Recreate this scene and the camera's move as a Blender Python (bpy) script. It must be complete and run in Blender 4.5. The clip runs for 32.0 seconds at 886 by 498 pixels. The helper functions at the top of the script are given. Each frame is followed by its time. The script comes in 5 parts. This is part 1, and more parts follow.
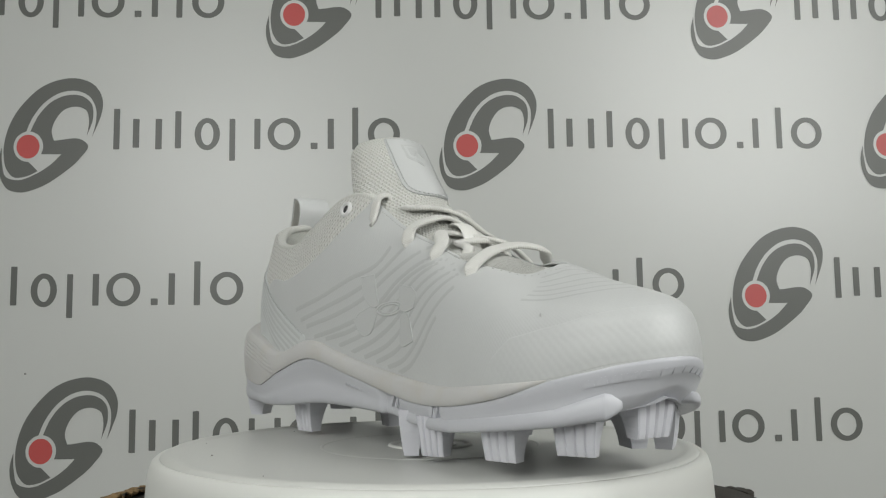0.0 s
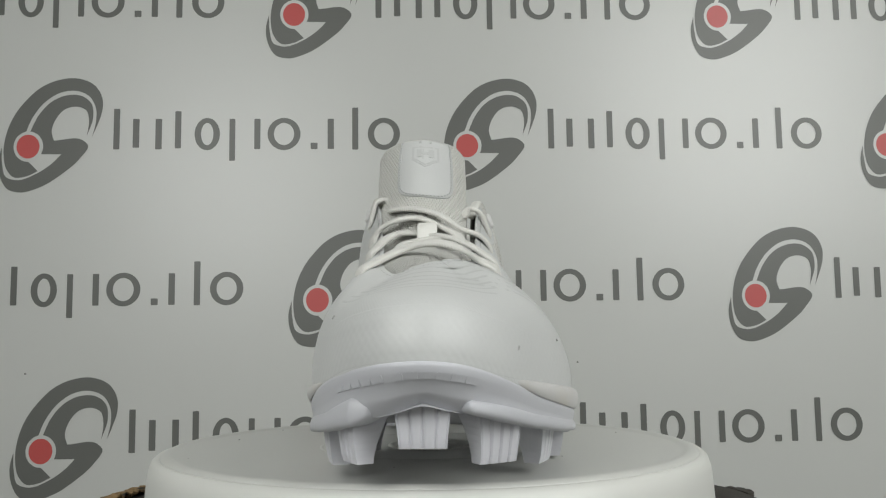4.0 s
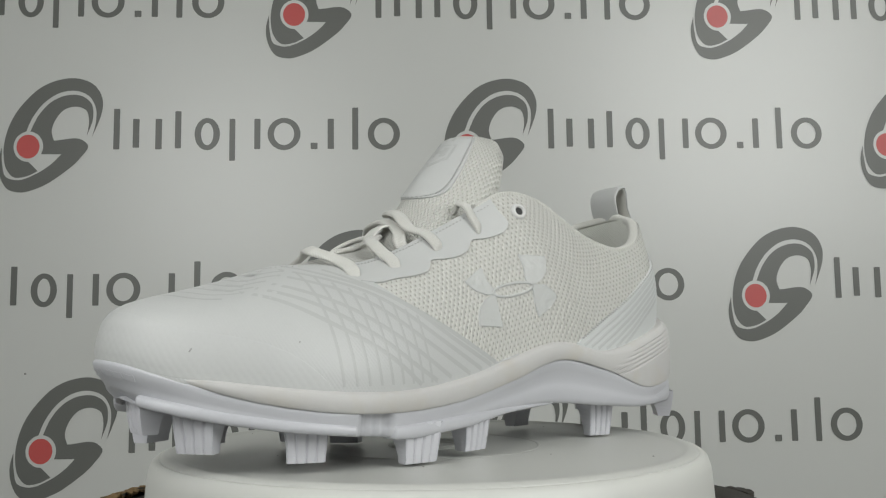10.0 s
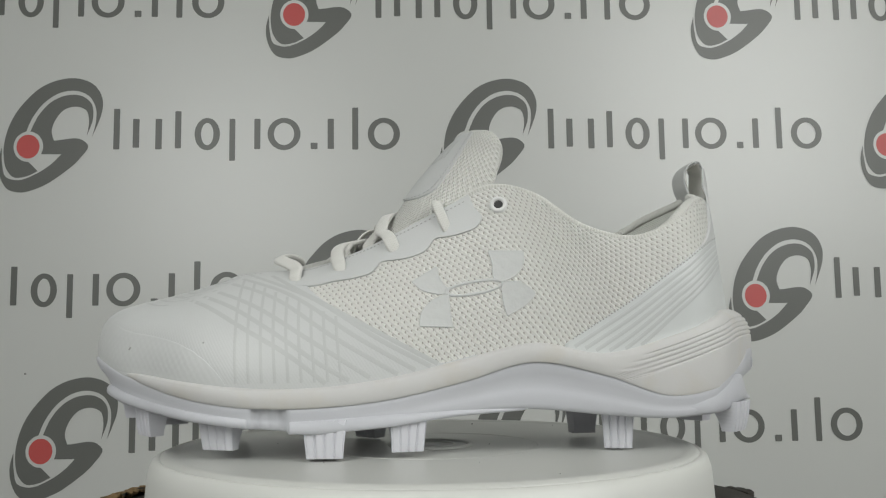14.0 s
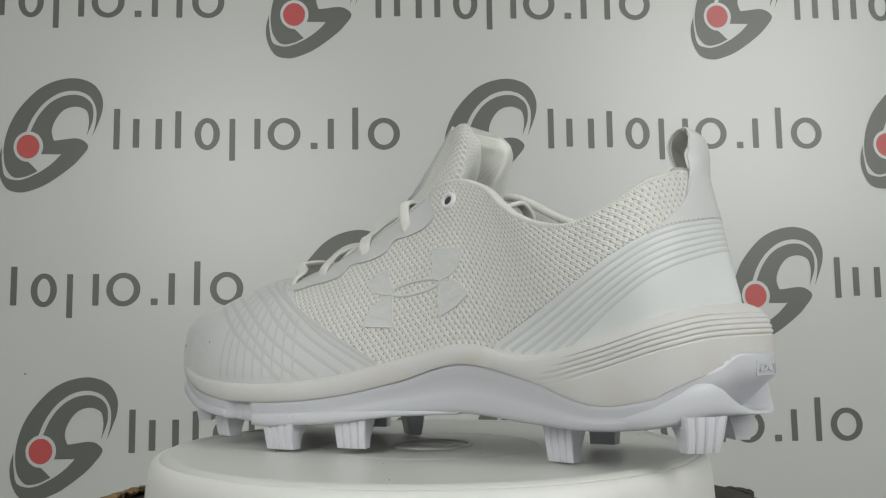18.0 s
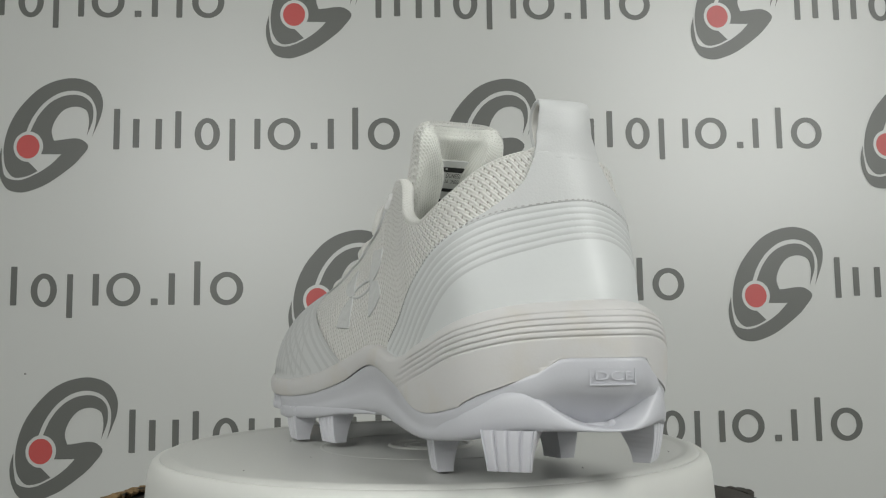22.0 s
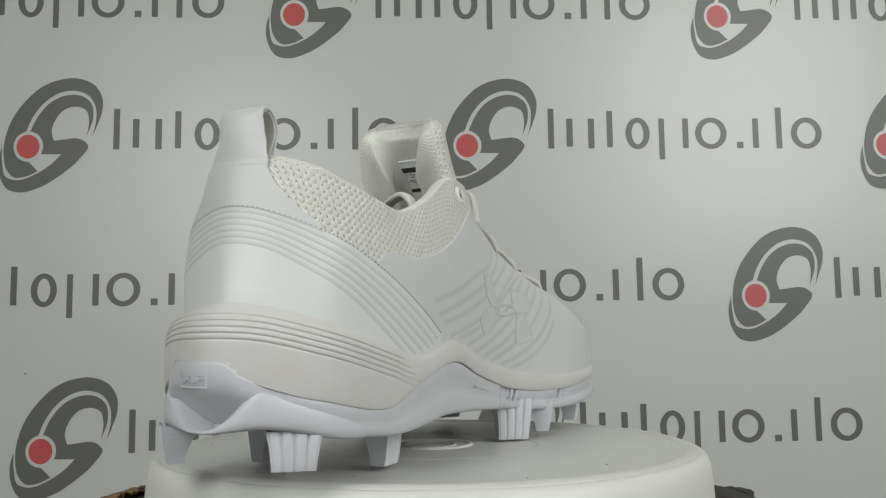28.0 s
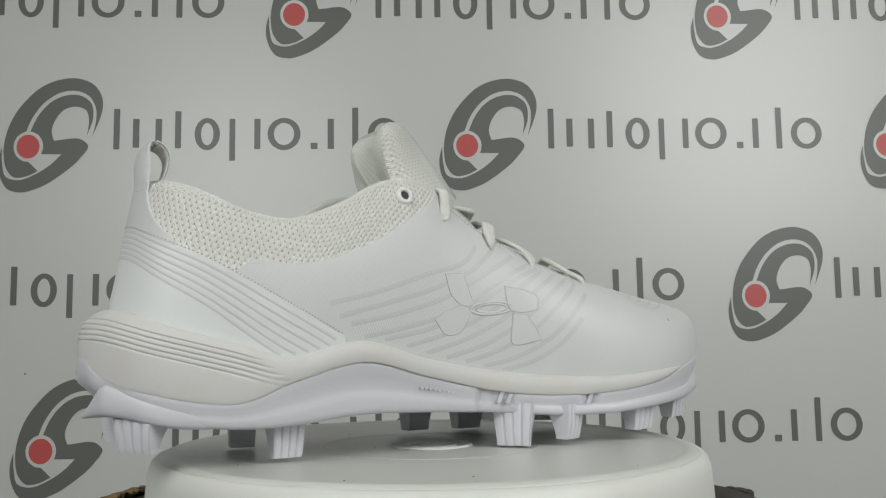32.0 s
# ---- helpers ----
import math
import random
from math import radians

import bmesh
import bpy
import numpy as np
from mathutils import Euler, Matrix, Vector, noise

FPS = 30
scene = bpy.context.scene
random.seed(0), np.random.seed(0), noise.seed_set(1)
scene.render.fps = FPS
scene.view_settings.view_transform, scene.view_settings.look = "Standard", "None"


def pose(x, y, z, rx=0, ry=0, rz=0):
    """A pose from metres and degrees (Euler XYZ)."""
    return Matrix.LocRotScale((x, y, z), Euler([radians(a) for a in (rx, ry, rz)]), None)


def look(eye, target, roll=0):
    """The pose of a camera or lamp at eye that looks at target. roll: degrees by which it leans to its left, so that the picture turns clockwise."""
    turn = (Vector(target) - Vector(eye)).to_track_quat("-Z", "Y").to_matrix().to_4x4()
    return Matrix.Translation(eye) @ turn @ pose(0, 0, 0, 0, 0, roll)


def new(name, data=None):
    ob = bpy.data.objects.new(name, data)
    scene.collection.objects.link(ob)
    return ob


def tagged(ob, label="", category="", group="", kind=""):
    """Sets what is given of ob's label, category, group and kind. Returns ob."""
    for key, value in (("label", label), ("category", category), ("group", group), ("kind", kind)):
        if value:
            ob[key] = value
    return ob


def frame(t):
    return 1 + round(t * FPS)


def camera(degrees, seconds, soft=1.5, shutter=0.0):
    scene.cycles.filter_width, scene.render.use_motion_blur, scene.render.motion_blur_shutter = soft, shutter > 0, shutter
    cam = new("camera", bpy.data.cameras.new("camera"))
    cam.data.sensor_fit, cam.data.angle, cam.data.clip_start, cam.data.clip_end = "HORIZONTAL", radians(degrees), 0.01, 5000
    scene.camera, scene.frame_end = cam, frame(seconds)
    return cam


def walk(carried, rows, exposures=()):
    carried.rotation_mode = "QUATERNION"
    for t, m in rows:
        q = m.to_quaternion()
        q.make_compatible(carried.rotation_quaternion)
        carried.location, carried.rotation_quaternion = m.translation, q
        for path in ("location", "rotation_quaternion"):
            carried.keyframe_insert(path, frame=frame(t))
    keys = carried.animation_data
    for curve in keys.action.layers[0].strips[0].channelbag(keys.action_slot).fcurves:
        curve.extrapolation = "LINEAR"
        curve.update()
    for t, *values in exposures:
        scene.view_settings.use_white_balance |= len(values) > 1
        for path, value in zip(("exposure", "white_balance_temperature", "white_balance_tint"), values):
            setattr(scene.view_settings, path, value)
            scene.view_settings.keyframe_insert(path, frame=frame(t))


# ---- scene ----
U = 0.01032                      # metres per unit: the plan below is drawn in units of about a centimetre
cam = camera(51.9, 32.0, soft=1.2)
EYE = Vector((0.0, -41.0, 4.843)) * U
_p, _y = radians(5.389), radians(0.890)
WAY = Vector((math.sin(_y) * math.cos(_p), math.cos(_y) * math.cos(_p), math.sin(_p)))
walk(cam, [(0.0, look(EYE, EYE + WAY, -0.557)), (32.0, look(EYE, EYE + WAY, -0.557))], exposures=[(0.0, 0.03), (4.0, 0.02), (8.0, -0.07), (14.0, -0.08), (18.0, -0.02), (21.0, 0.0), (26.0, -0.03), (32.0, -0.06)])


def heading(t):
    """The turn of shoe and platter about the axis, in degrees."""
    return -56.40 - 8.729 * t


# ---- light ----
world = bpy.data.worlds.new("room_air")
world.use_nodes = True
world.node_tree.nodes["Background"].inputs[0].default_value = (0.5, 0.52, 0.5, 1)
world.node_tree.nodes["Background"].inputs[1].default_value = 0.02
scene.world = world


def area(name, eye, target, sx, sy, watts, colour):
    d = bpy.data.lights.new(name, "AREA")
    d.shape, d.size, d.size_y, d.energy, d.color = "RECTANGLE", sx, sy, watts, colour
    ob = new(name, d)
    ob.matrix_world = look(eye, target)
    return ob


# two added lamps, never in view, aimed to light shoe and banner
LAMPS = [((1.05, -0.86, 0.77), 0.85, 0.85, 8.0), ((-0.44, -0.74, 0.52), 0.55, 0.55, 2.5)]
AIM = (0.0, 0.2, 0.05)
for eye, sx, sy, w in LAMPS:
    area("added_panel_light", Vector(eye) + (Vector(AIM) - Vector(eye)).normalized() * 0.03, AIM, sx, sy, w, (0.985, 1.0, 0.975))


# ---- materials ----
def nd(tree, kind, **kw):
    n = tree.nodes.new(kind)
    for k, v in kw.items():
        n.inputs[k].default_value = v
    return n


def mat(name, colour, rough=0.5, vary=0.06, scale=60.0, fine=900.0, bump=0.15, dist=0.0004, metal=0.0, spec=0.5, sheen=0.0, coat=0.0, dirt=None, dirt_at=(0.62, 0.8)):
    """A surface with two scales of variation and fine relief."""
    m = bpy.data.materials.new(name)
    m.use_nodes = True
    t = m.node_tree
    b = t.nodes["Principled BSDF"]
    b.inputs["Roughness"].default_value, b.inputs["Metallic"].default_value = rough, metal
    b.inputs["Specular IOR Level"].default_value = spec
    b.inputs["Sheen Weight"].default_value = sheen
    b.inputs["Coat Weight"].default_value = coat
    co = t.nodes.new("ShaderNodeTexCoord")
    big = nd(t, "ShaderNodeTexNoise", Scale=scale, Detail=4.0)
    small = nd(t, "ShaderNodeTexNoise", Scale=fine, Detail=3.0)
    for n in (big, small):
        t.links.new(co.outputs["Object"], n.inputs["Vector"])
    mix = t.nodes.new("ShaderNodeMix")
    mix.data_type = "RGBA"
    lo = [max(0, c * (1 - vary)) for c in colour]
    hi = [min(1, c * (1 + vary)) for c in colour]
    mix.inputs[6].default_value, mix.inputs[7].default_value = (*lo, 1), (*hi, 1)
    add = t.nodes.new("ShaderNodeMath")
    add.operation = "MULTIPLY_ADD"
    add.inputs[1].default_value = 0.35
    t.links.new(small.outputs["Fac"], add.inputs[0])
    sub = t.nodes.new("ShaderNodeMath")
    sub.operation = "MULTIPLY"
    sub.inputs[1].default_value = 0.65
    t.links.new(big.outputs["Fac"], sub.inputs[0])
    t.links.new(sub.outputs[0], add.inputs[2])
    t.links.new(add.outputs[0], mix.inputs["Factor"])
    out = mix.outputs[2]
    if dirt:
        ramp = t.nodes.new("ShaderNodeValToRGB")
        ramp.color_ramp.elements[0].position, ramp.color_ramp.elements[1].position = dirt_at
        spots = nd(t, "ShaderNodeTexNoise", Scale=scale * 2.3, Detail=6.0)
        t.links.new(co.outputs["Object"], spots.inputs["Vector"])
        t.links.new(spots.outputs["Fac"], ramp.inputs[0])
        m2 = t.nodes.new("ShaderNodeMix")
        m2.data_type = "RGBA"
        m2.inputs[7].default_value = (*dirt, 1)
        t.links.new(ramp.outputs[0], m2.inputs["Factor"])
        t.links.new(out, m2.inputs[6])
        out = m2.outputs[2]
    t.links.new(out, b.inputs["Base Color"])
    rr = t.nodes.new("ShaderNodeMapRange")
    rr.inputs["To Min"].default_value, rr.inputs["To Max"].default_value = max(0.02, rough * 0.92), min(1, rough * 1.08)
    t.links.new(big.outputs["Fac"], rr.inputs["Value"])
    t.links.new(rr.outputs[0], b.inputs["Roughness"])
    bp = nd(t, "ShaderNodeBump", Strength=bump, Distance=dist)
    t.links.new(small.outputs["Fac"], bp.inputs["Height"])
    t.links.new(bp.outputs[0], b.inputs["Normal"])
    return m


def knit(name, colour, hole, pitch, rough=0.85, depth=0.0006, dark=0.75, at=(0.42, 0.92), yarn=0.0):
    """A knitted mesh with staggered holes; the pattern runs on the part's own UV map, in metres."""
    m = mat(name, colour, rough, 0.05, 40, 700, 0.1, sheen=0.3)
    t = m.node_tree
    b = t.nodes["Principled BSDF"]
    uv = t.nodes.new("ShaderNodeUVMap")
    sep = t.nodes.new("ShaderNodeSeparateXYZ")
    t.links.new(uv.outputs[0], sep.inputs[0])

    def op(kind, a, b_=None):
        n = t.nodes.new("ShaderNodeMath")
        n.operation = kind
        for i, v in ((0, a), (1, b_)):
            if v is None:
                continue
            if isinstance(v, (int, float)):
                n.inputs[i].default_value = v
            else:
                t.links.new(v, n.inputs[i])
        return n.outputs[0]

    k = 2 * math.pi / pitch
    wob = nd(t, "ShaderNodeTexNoise", Scale=260.0, Detail=1.0)
    t.links.new(uv.outputs[0], wob.inputs["Vector"])
    su = op("ADD", op("MULTIPLY", sep.outputs[0], k), op("MULTIPLY", wob.outputs["Fac"], 1.6))
    sv = op("ADD", op("MULTIPLY", sep.outputs[1], k * 0.62), op("MULTIPLY", wob.outputs["Fac"], 1.2))
    h = op("MULTIPLY", op("SINE", su), op("SINE", sv))
    mask = t.nodes.new("ShaderNodeMapRange")
    mask.interpolation_type = "SMOOTHSTEP"
    mask.inputs["From Min"].default_value, mask.inputs["From Max"].default_value = at
    t.links.new(h, mask.inputs["Value"])
    src = b.inputs["Base Color"].links[0].from_socket
    mx = t.nodes.new("ShaderNodeMix")
    mx.data_type = "RGBA"
    mx.inputs[7].default_value = (*hole, 1)
    t.links.new(op("MULTIPLY", mask.outputs[0], dark), mx.inputs["Factor"])
    t.links.new(src, mx.inputs[6])
    t.links.new(mx.outputs[2], b.inputs["Base Color"])
    bp = nd(t, "ShaderNodeBump", Strength=0.7, Distance=depth)
    bp.invert = True
    t.links.new(h, bp.inputs["Height"])
    t.links.new(bp.outputs[0], b.inputs["Normal"])
    if yarn:
        twist = op("SINE", op("ADD", op("MULTIPLY", su, 2.0), op("MULTIPLY", sv, 3.0)))
        by = nd(t, "ShaderNodeBump", Strength=0.8, Distance=yarn)
        t.links.new(twist, by.inputs["Height"])
        t.links.new(bp.outputs[0], by.inputs["Normal"])
        t.links.new(by.outputs[0], b.inputs["Normal"])
    return m


M_UPPER = mat("coated_synthetic", (0.58, 0.59, 0.585), 0.48, 0.04, 35, 1500, 0.32, 0.0002)
M_CAP = knit("toe_cap_synthetic", (0.59, 0.60, 0.595), (0.55, 0.56, 0.555), 0.0026, 0.46, 0.000028, 0.2)
M_VAMP = knit("coated_weave", (0.585, 0.595, 0.59), (0.535, 0.545, 0.54), 0.0013, 0.45, 0.00003, 0.15)
M_MESH = knit("side_mesh", (0.70, 0.697, 0.66), (0.33, 0.31, 0.27), 0.0026, 0.62, depth=0.00042, dark=0.85, at=(0.5, 0.95), yarn=0.0001)
M_COLLAR = knit("collar_mesh", (0.70, 0.70, 0.66), (0.42, 0.41, 0.36), 0.0017, 0.7, depth=0.0004, dark=0.8, at=(0.52, 0.95), yarn=0.0001)
M_PIPE = knit("collar_binding", (0.68, 0.68, 0.64), (0.50, 0.49, 0.44), 0.0013, depth=0.0002, dark=0.5)
M_LINING = knit("lining_mesh", (0.71, 0.72, 0.67), (0.50, 0.50, 0.45), 0.0013, depth=0.00015)
M_PEARL = mat("pearl_counter", (0.67, 0.69, 0.685), 0.45, 0.015, 30, 600, 0.04, spec=0.6)
M_RIB = mat("clear_rib", (0.58, 0.595, 0.59), 0.4, 0.02, 40, 600, 0.04)
M_FOAM = mat("midsole_foam", (0.605, 0.597, 0.587), 0.5, 0.03, 30, 1300, 0.15, 0.0002, dirt=(0.59, 0.565, 0.52), dirt_at=(0.5, 0.78))
M_PLATE = mat("moulded_plate", (0.56, 0.566, 0.60), 0.36, 0.02, 30, 900, 0.05)
M_CLEAT = mat("moulded_cleat", (0.67, 0.672, 0.715), 0.38, 0.02, 60, 900, 0.05)
M_STRIPE = mat("printed_stripe", (0.525, 0.535, 0.528), 0.3, 0.04, 80, 1100, 0.35, 0.0003)
M_GLOSS = mat("satin_emblem", (0.60, 0.61, 0.60), 0.36, 0.03, 120, 260, 0.45, 0.0012, spec=0.7, coat=0.12)
M_LACE = knit("woven_lace", (0.69, 0.685, 0.65), (0.56, 0.55, 0.51), 0.0010, depth=0.00012, dark=0.5)
M_TAPE = mat("grosgrain_tape", (0.77, 0.765, 0.73), 0.7, 0.04, 80, 1600, 0.3)
M_STITCH = mat("grey_thread", (0.42, 0.42, 0.41), 0.8, 0.1, 200, 2000, 0.2)
M_SOCK = mat("insole_cloth", (0.45, 0.45, 0.42), 0.9, 0.1, 80, 900, 0.3)
M_EYE = mat("eyelet_enamel", (0.76, 0.76, 0.75), 0.3, 0.02, 80, 900, 0.05)
M_HOLE = mat("eyelet_hole", (0.05, 0.05, 0.05), 0.8, 0.1, 80, 900, 0.1)
M_LABEL = mat("care_label", (0.72, 0.73, 0.72), 0.6, 0.03, 80, 900, 0.1)
M_INK = mat("black_ink", (0.03, 0.03, 0.03), 0.6, 0.1, 80, 900, 0.1)
M_PLATTER = mat("turntable_plastic", (0.60, 0.605, 0.575), 0.36, 0.03, 14, 1400, 0.1, 0.0002)
M_RIM = mat("turntable_rim_plastic", (0.70, 0.705, 0.67), 0.4, 0.02, 14, 1400, 0.08, 0.0002)
M_SPECK = mat("grit", (0.10, 0.09, 0.08), 0.9, 0.2, 300, 2000, 0.3)
M_BANNER = mat("banner_vinyl", (0.64, 0.65, 0.628), 0.33, 0.012, 2.0, 900, 0.05, 0.0002, spec=0.8)
M_GREY = mat("banner_grey_ink", (0.15, 0.155, 0.144), 0.36, 0.03, 6, 900, 0.04)
M_RED = mat("banner_red_ink", (0.58, 0.10, 0.095), 0.36, 0.03, 6, 900, 0.04)
M_BARK = mat("bark", (0.27, 0.18, 0.085), 0.85, 0.5, 70, 500, 0.8, 0.002, dirt=(0.03, 0.024, 0.02), dirt_at=(0.5, 0.62))
M_LOG = mat("weathered_wood", (0.045, 0.04, 0.034), 0.85, 0.3, 40, 400, 0.5, 0.001)
M_WALL = mat("painted_wall", (0.82, 0.82, 0.80), 0.8, 0.03, 3, 300, 0.15)
M_FLOOR = mat("grey_floor", (0.40, 0.40, 0.385), 0.6, 0.08, 5, 300, 0.15)
M_FRAME = mat("lamp_frame", (0.7, 0.7, 0.7), 0.4, 0.03, 30, 500, 0.05)
# glow for the faces of the added panel lamps
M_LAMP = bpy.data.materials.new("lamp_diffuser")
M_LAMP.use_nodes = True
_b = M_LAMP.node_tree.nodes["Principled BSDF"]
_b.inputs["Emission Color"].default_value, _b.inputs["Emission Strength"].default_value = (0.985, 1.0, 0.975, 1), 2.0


# ---- mesh helpers ----
def part(name, verts, faces, material, parent=None, label="", uvs=None, smooth=True, unit=U):
    me = bpy.data.meshes.new(name)
    me.from_pydata([tuple(float(c) * unit for c in v) for v in verts], [], [tuple(int(i) for i in f) for f in faces])
    if uvs is not None:
        lay = me.uv_layers.new(name="UVMap")
        idx = np.empty(len(me.loops), dtype=np.int32)
        me.loops.foreach_get("vertex_index", idx)
        lay.data.foreach_set("uv", (np.asarray(uvs, dtype=np.float32)[idx] * unit).ravel())
    me.polygons.foreach_set("use_smooth", [smooth] * len(me.polygons))
    me.materials.append(material)
    me.update()
    ob = new(name, me)
    if parent is not None:
        ob.parent = parent
    if label:
        ob["label"] = label
    return ob


def lattice(nu, nv, wrap=False):
    f = []
    for i in range(nu if wrap else nu - 1):
        for j in range(nv - 1):
            k = (i + 1) % nu
            f.append((i * nv + j, k * nv + j, k * nv + j + 1, i * nv + j + 1))
    return f


def spline(rows, closed=None):
    """Rows (t, values...): a smooth curve through them. closed: the period."""
    r = np.array(rows, float)
    t, v = r[:, 0], r[:, 1:]
    if closed:
        t = np.concatenate([t[-3:] - closed, t, t[:3] + closed])
        v = np.concatenate([v[-3:], v, v[:3]])
    m = np.gradient(v, t, axis=0)

    def at(x):
        x = np.asarray(x, float)
        if closed:
            x = x % closed
        i = np.clip(np.searchsorted(t, x, side="right") - 1, 0, len(t) - 2)
        h = t[i + 1] - t[i]
        s = np.clip((x - t[i]) / h, 0, 1)[..., None]
        h = h[..., None]
        return ((1 + 2 * s) * (1 - s) ** 2 * v[i] + s * (1 - s) ** 2 * h * m[i] + s * s * (3 - 2 * s) * v[i + 1] + s * s * (s - 1) * h * m[i + 1])
    return at


def unit(v):
    v = np.asarray(v, float)
    return v / np.maximum(np.linalg.norm(v, axis=-1, keepdims=True), 1e-9)


def tube(path, rx, ry, up, n=10, ends=True, sub=1):
    """A band of elliptic section along a path; up: which way ry points."""
    p = np.asarray(path, float)
    t = unit(np.gradient(p, axis=0))
    up = np.broadcast_to(np.asarray(up, float), p.shape)
    side = unit(np.cross(t, up))
    nrm = np.cross(side, t)
    rx, ry = np.broadcast_to(rx, len(p)), np.broadcast_to(ry, len(p))
    v, uv = [], []
    run = np.concatenate([[0], np.cumsum(np.linalg.norm(np.diff(p, axis=0), axis=1))])
    for i in range(len(p)):
        for k in range(n):
            a = 2 * math.pi * k / n
            c, s = math.cos(a), math.sin(a)
            c, s = math.copysign(abs(c) ** 0.7, c), math.copysign(abs(s) ** 0.7, s)
            v.append(p[i] + side[i] * rx[i] * c + nrm[i] * ry[i] * s)
            uv.append((run[i], rx[i] * c))
    f = []
    for i in range(len(p) - 1):
        for k in range(n):
            f.append((i * n + k, i * n + (k + 1) % n, (i + 1) * n + (k + 1) % n, (i + 1) * n + k))
    if ends:
        f.append(tuple(range(n))[::-1])
        f.append(tuple((len(p) - 1) * n + k for k in range(n)))
    return v, f, uv


def smooth_path(points, n=24):
    pts = np.array(points, float)
    t = np.concatenate([[0], np.cumsum(np.linalg.norm(np.diff(pts, axis=0), axis=1))])
    return spline(np.column_stack([t, pts]))(np.linspace(0, t[-1], n))


def spun(profile, n=128):
    """Verts and faces of a turned body about z."""
    v, m = [], len(profile)
    for i in range(n):
        a = 2 * math.pi * i / n
        v += [(r * math.cos(a), r * math.sin(a), z) for r, z in profile]
    return v, lattice(n, m, True)


def box_faces(x0, x1, y0, y1, z0, z1):
    v = [(x, y, z) for x in (x0, x1) for y in (y0, y1) for z in (z0, z1)]
    return v, [(0, 1, 3, 2), (4, 6, 7, 5), (0, 4, 5, 1), (2, 3, 7, 6), (0, 2, 6, 4), (1, 5, 7, 3)]


# ---- room ----
def slab(name, x0, x1, y0, y1, z0, z1, material, label, category):
    v, f = box_faces(x0, x1, y0, y1, z0, z1)
    return tagged(part(name, v, f, material, unit=1.0, smooth=False), label, category, kind="structure")


FZ = -0.45
slab("floor", -1.7, 1.7, -1.9, 1.3, FZ - 0.05, FZ, M_FLOOR, "plain grey studio floor under the set", "floor")
slab("ceiling", -1.7, 1.7, -1.9, 1.3, 1.9, 2.0, M_WALL, "plain white studio ceiling", "ceiling")
slab("wall_north", -1.7, 1.7, 1.2, 1.3, FZ, 1.9, M_WALL, "plain white painted wall behind the banner", "wall")
slab("wall_south", -1.7, 1.7, -1.9, -1.8, FZ, 1.9, M_WALL, "plain white painted wall", "wall")
slab("wall_west", -1.7, -1.6, -1.8, 1.2, FZ, 1.9, M_WALL, "plain white painted wall", "wall")
slab("wall_east", 1.6, 1.7, -1.8, 1.2, FZ, 1.9, M_WALL, "plain white painted wall", "wall")
# assumed bodies for the added lamps, unseen behind the camera
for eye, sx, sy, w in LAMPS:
    lamp = tagged(new("added_panel_lamp"), "tilted white square panel light added out of view, hung from the ceiling", "panel light", "panel lights")
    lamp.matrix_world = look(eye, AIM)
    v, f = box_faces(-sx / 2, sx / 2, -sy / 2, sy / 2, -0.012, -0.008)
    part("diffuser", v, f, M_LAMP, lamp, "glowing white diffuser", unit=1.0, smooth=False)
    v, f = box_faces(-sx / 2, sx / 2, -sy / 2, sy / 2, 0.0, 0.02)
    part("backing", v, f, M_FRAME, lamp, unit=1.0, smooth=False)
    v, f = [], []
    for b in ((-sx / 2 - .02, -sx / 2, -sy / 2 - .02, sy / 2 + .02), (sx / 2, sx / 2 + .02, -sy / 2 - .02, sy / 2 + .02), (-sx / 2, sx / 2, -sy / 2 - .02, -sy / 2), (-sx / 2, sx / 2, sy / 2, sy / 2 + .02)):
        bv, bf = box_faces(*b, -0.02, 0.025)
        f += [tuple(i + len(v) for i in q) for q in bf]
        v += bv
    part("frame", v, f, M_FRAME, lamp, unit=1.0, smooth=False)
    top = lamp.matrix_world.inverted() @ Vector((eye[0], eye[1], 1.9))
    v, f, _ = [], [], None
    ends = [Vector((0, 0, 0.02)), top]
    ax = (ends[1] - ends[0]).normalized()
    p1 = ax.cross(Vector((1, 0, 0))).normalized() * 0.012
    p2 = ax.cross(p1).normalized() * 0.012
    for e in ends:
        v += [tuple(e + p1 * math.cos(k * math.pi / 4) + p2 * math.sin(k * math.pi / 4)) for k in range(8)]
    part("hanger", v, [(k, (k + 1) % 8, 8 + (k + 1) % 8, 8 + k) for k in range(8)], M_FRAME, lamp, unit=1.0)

# ---- printed banner ----
BU = np.array([0.99945, 0.03301, 0.00265])
BW = np.array([-0.00307, 0.01268, 0.99991])
BN = unit(np.cross(BU, BW))      # towards the camera
BO = np.array([0.0, 69.0, 4.84])
banner = tagged(new("banner"), "pale grey vinyl press banner printed with dark grey and red emblems", "banner")
banner.matrix_world = Matrix(((BU[0], BW[0], BN[0], BO[0] * U), (BU[1], BW[1], BN[1], BO[1] * U), (BU[2], BW[2], BN[2], BO[2] * U), (0, 0, 0, 1)))
nx, ny = 60, 40
gx, gz = np.linspace(-125, 125, nx), np.linspace(-44, 130, ny)
part("sheet", [(x, z, 0.0) for x in gx for z in gz] + [(x, z, -0.12) for x in (-125, 125) for z in (-44, 130)],
     lattice(nx, ny), M_BANNER, banner)


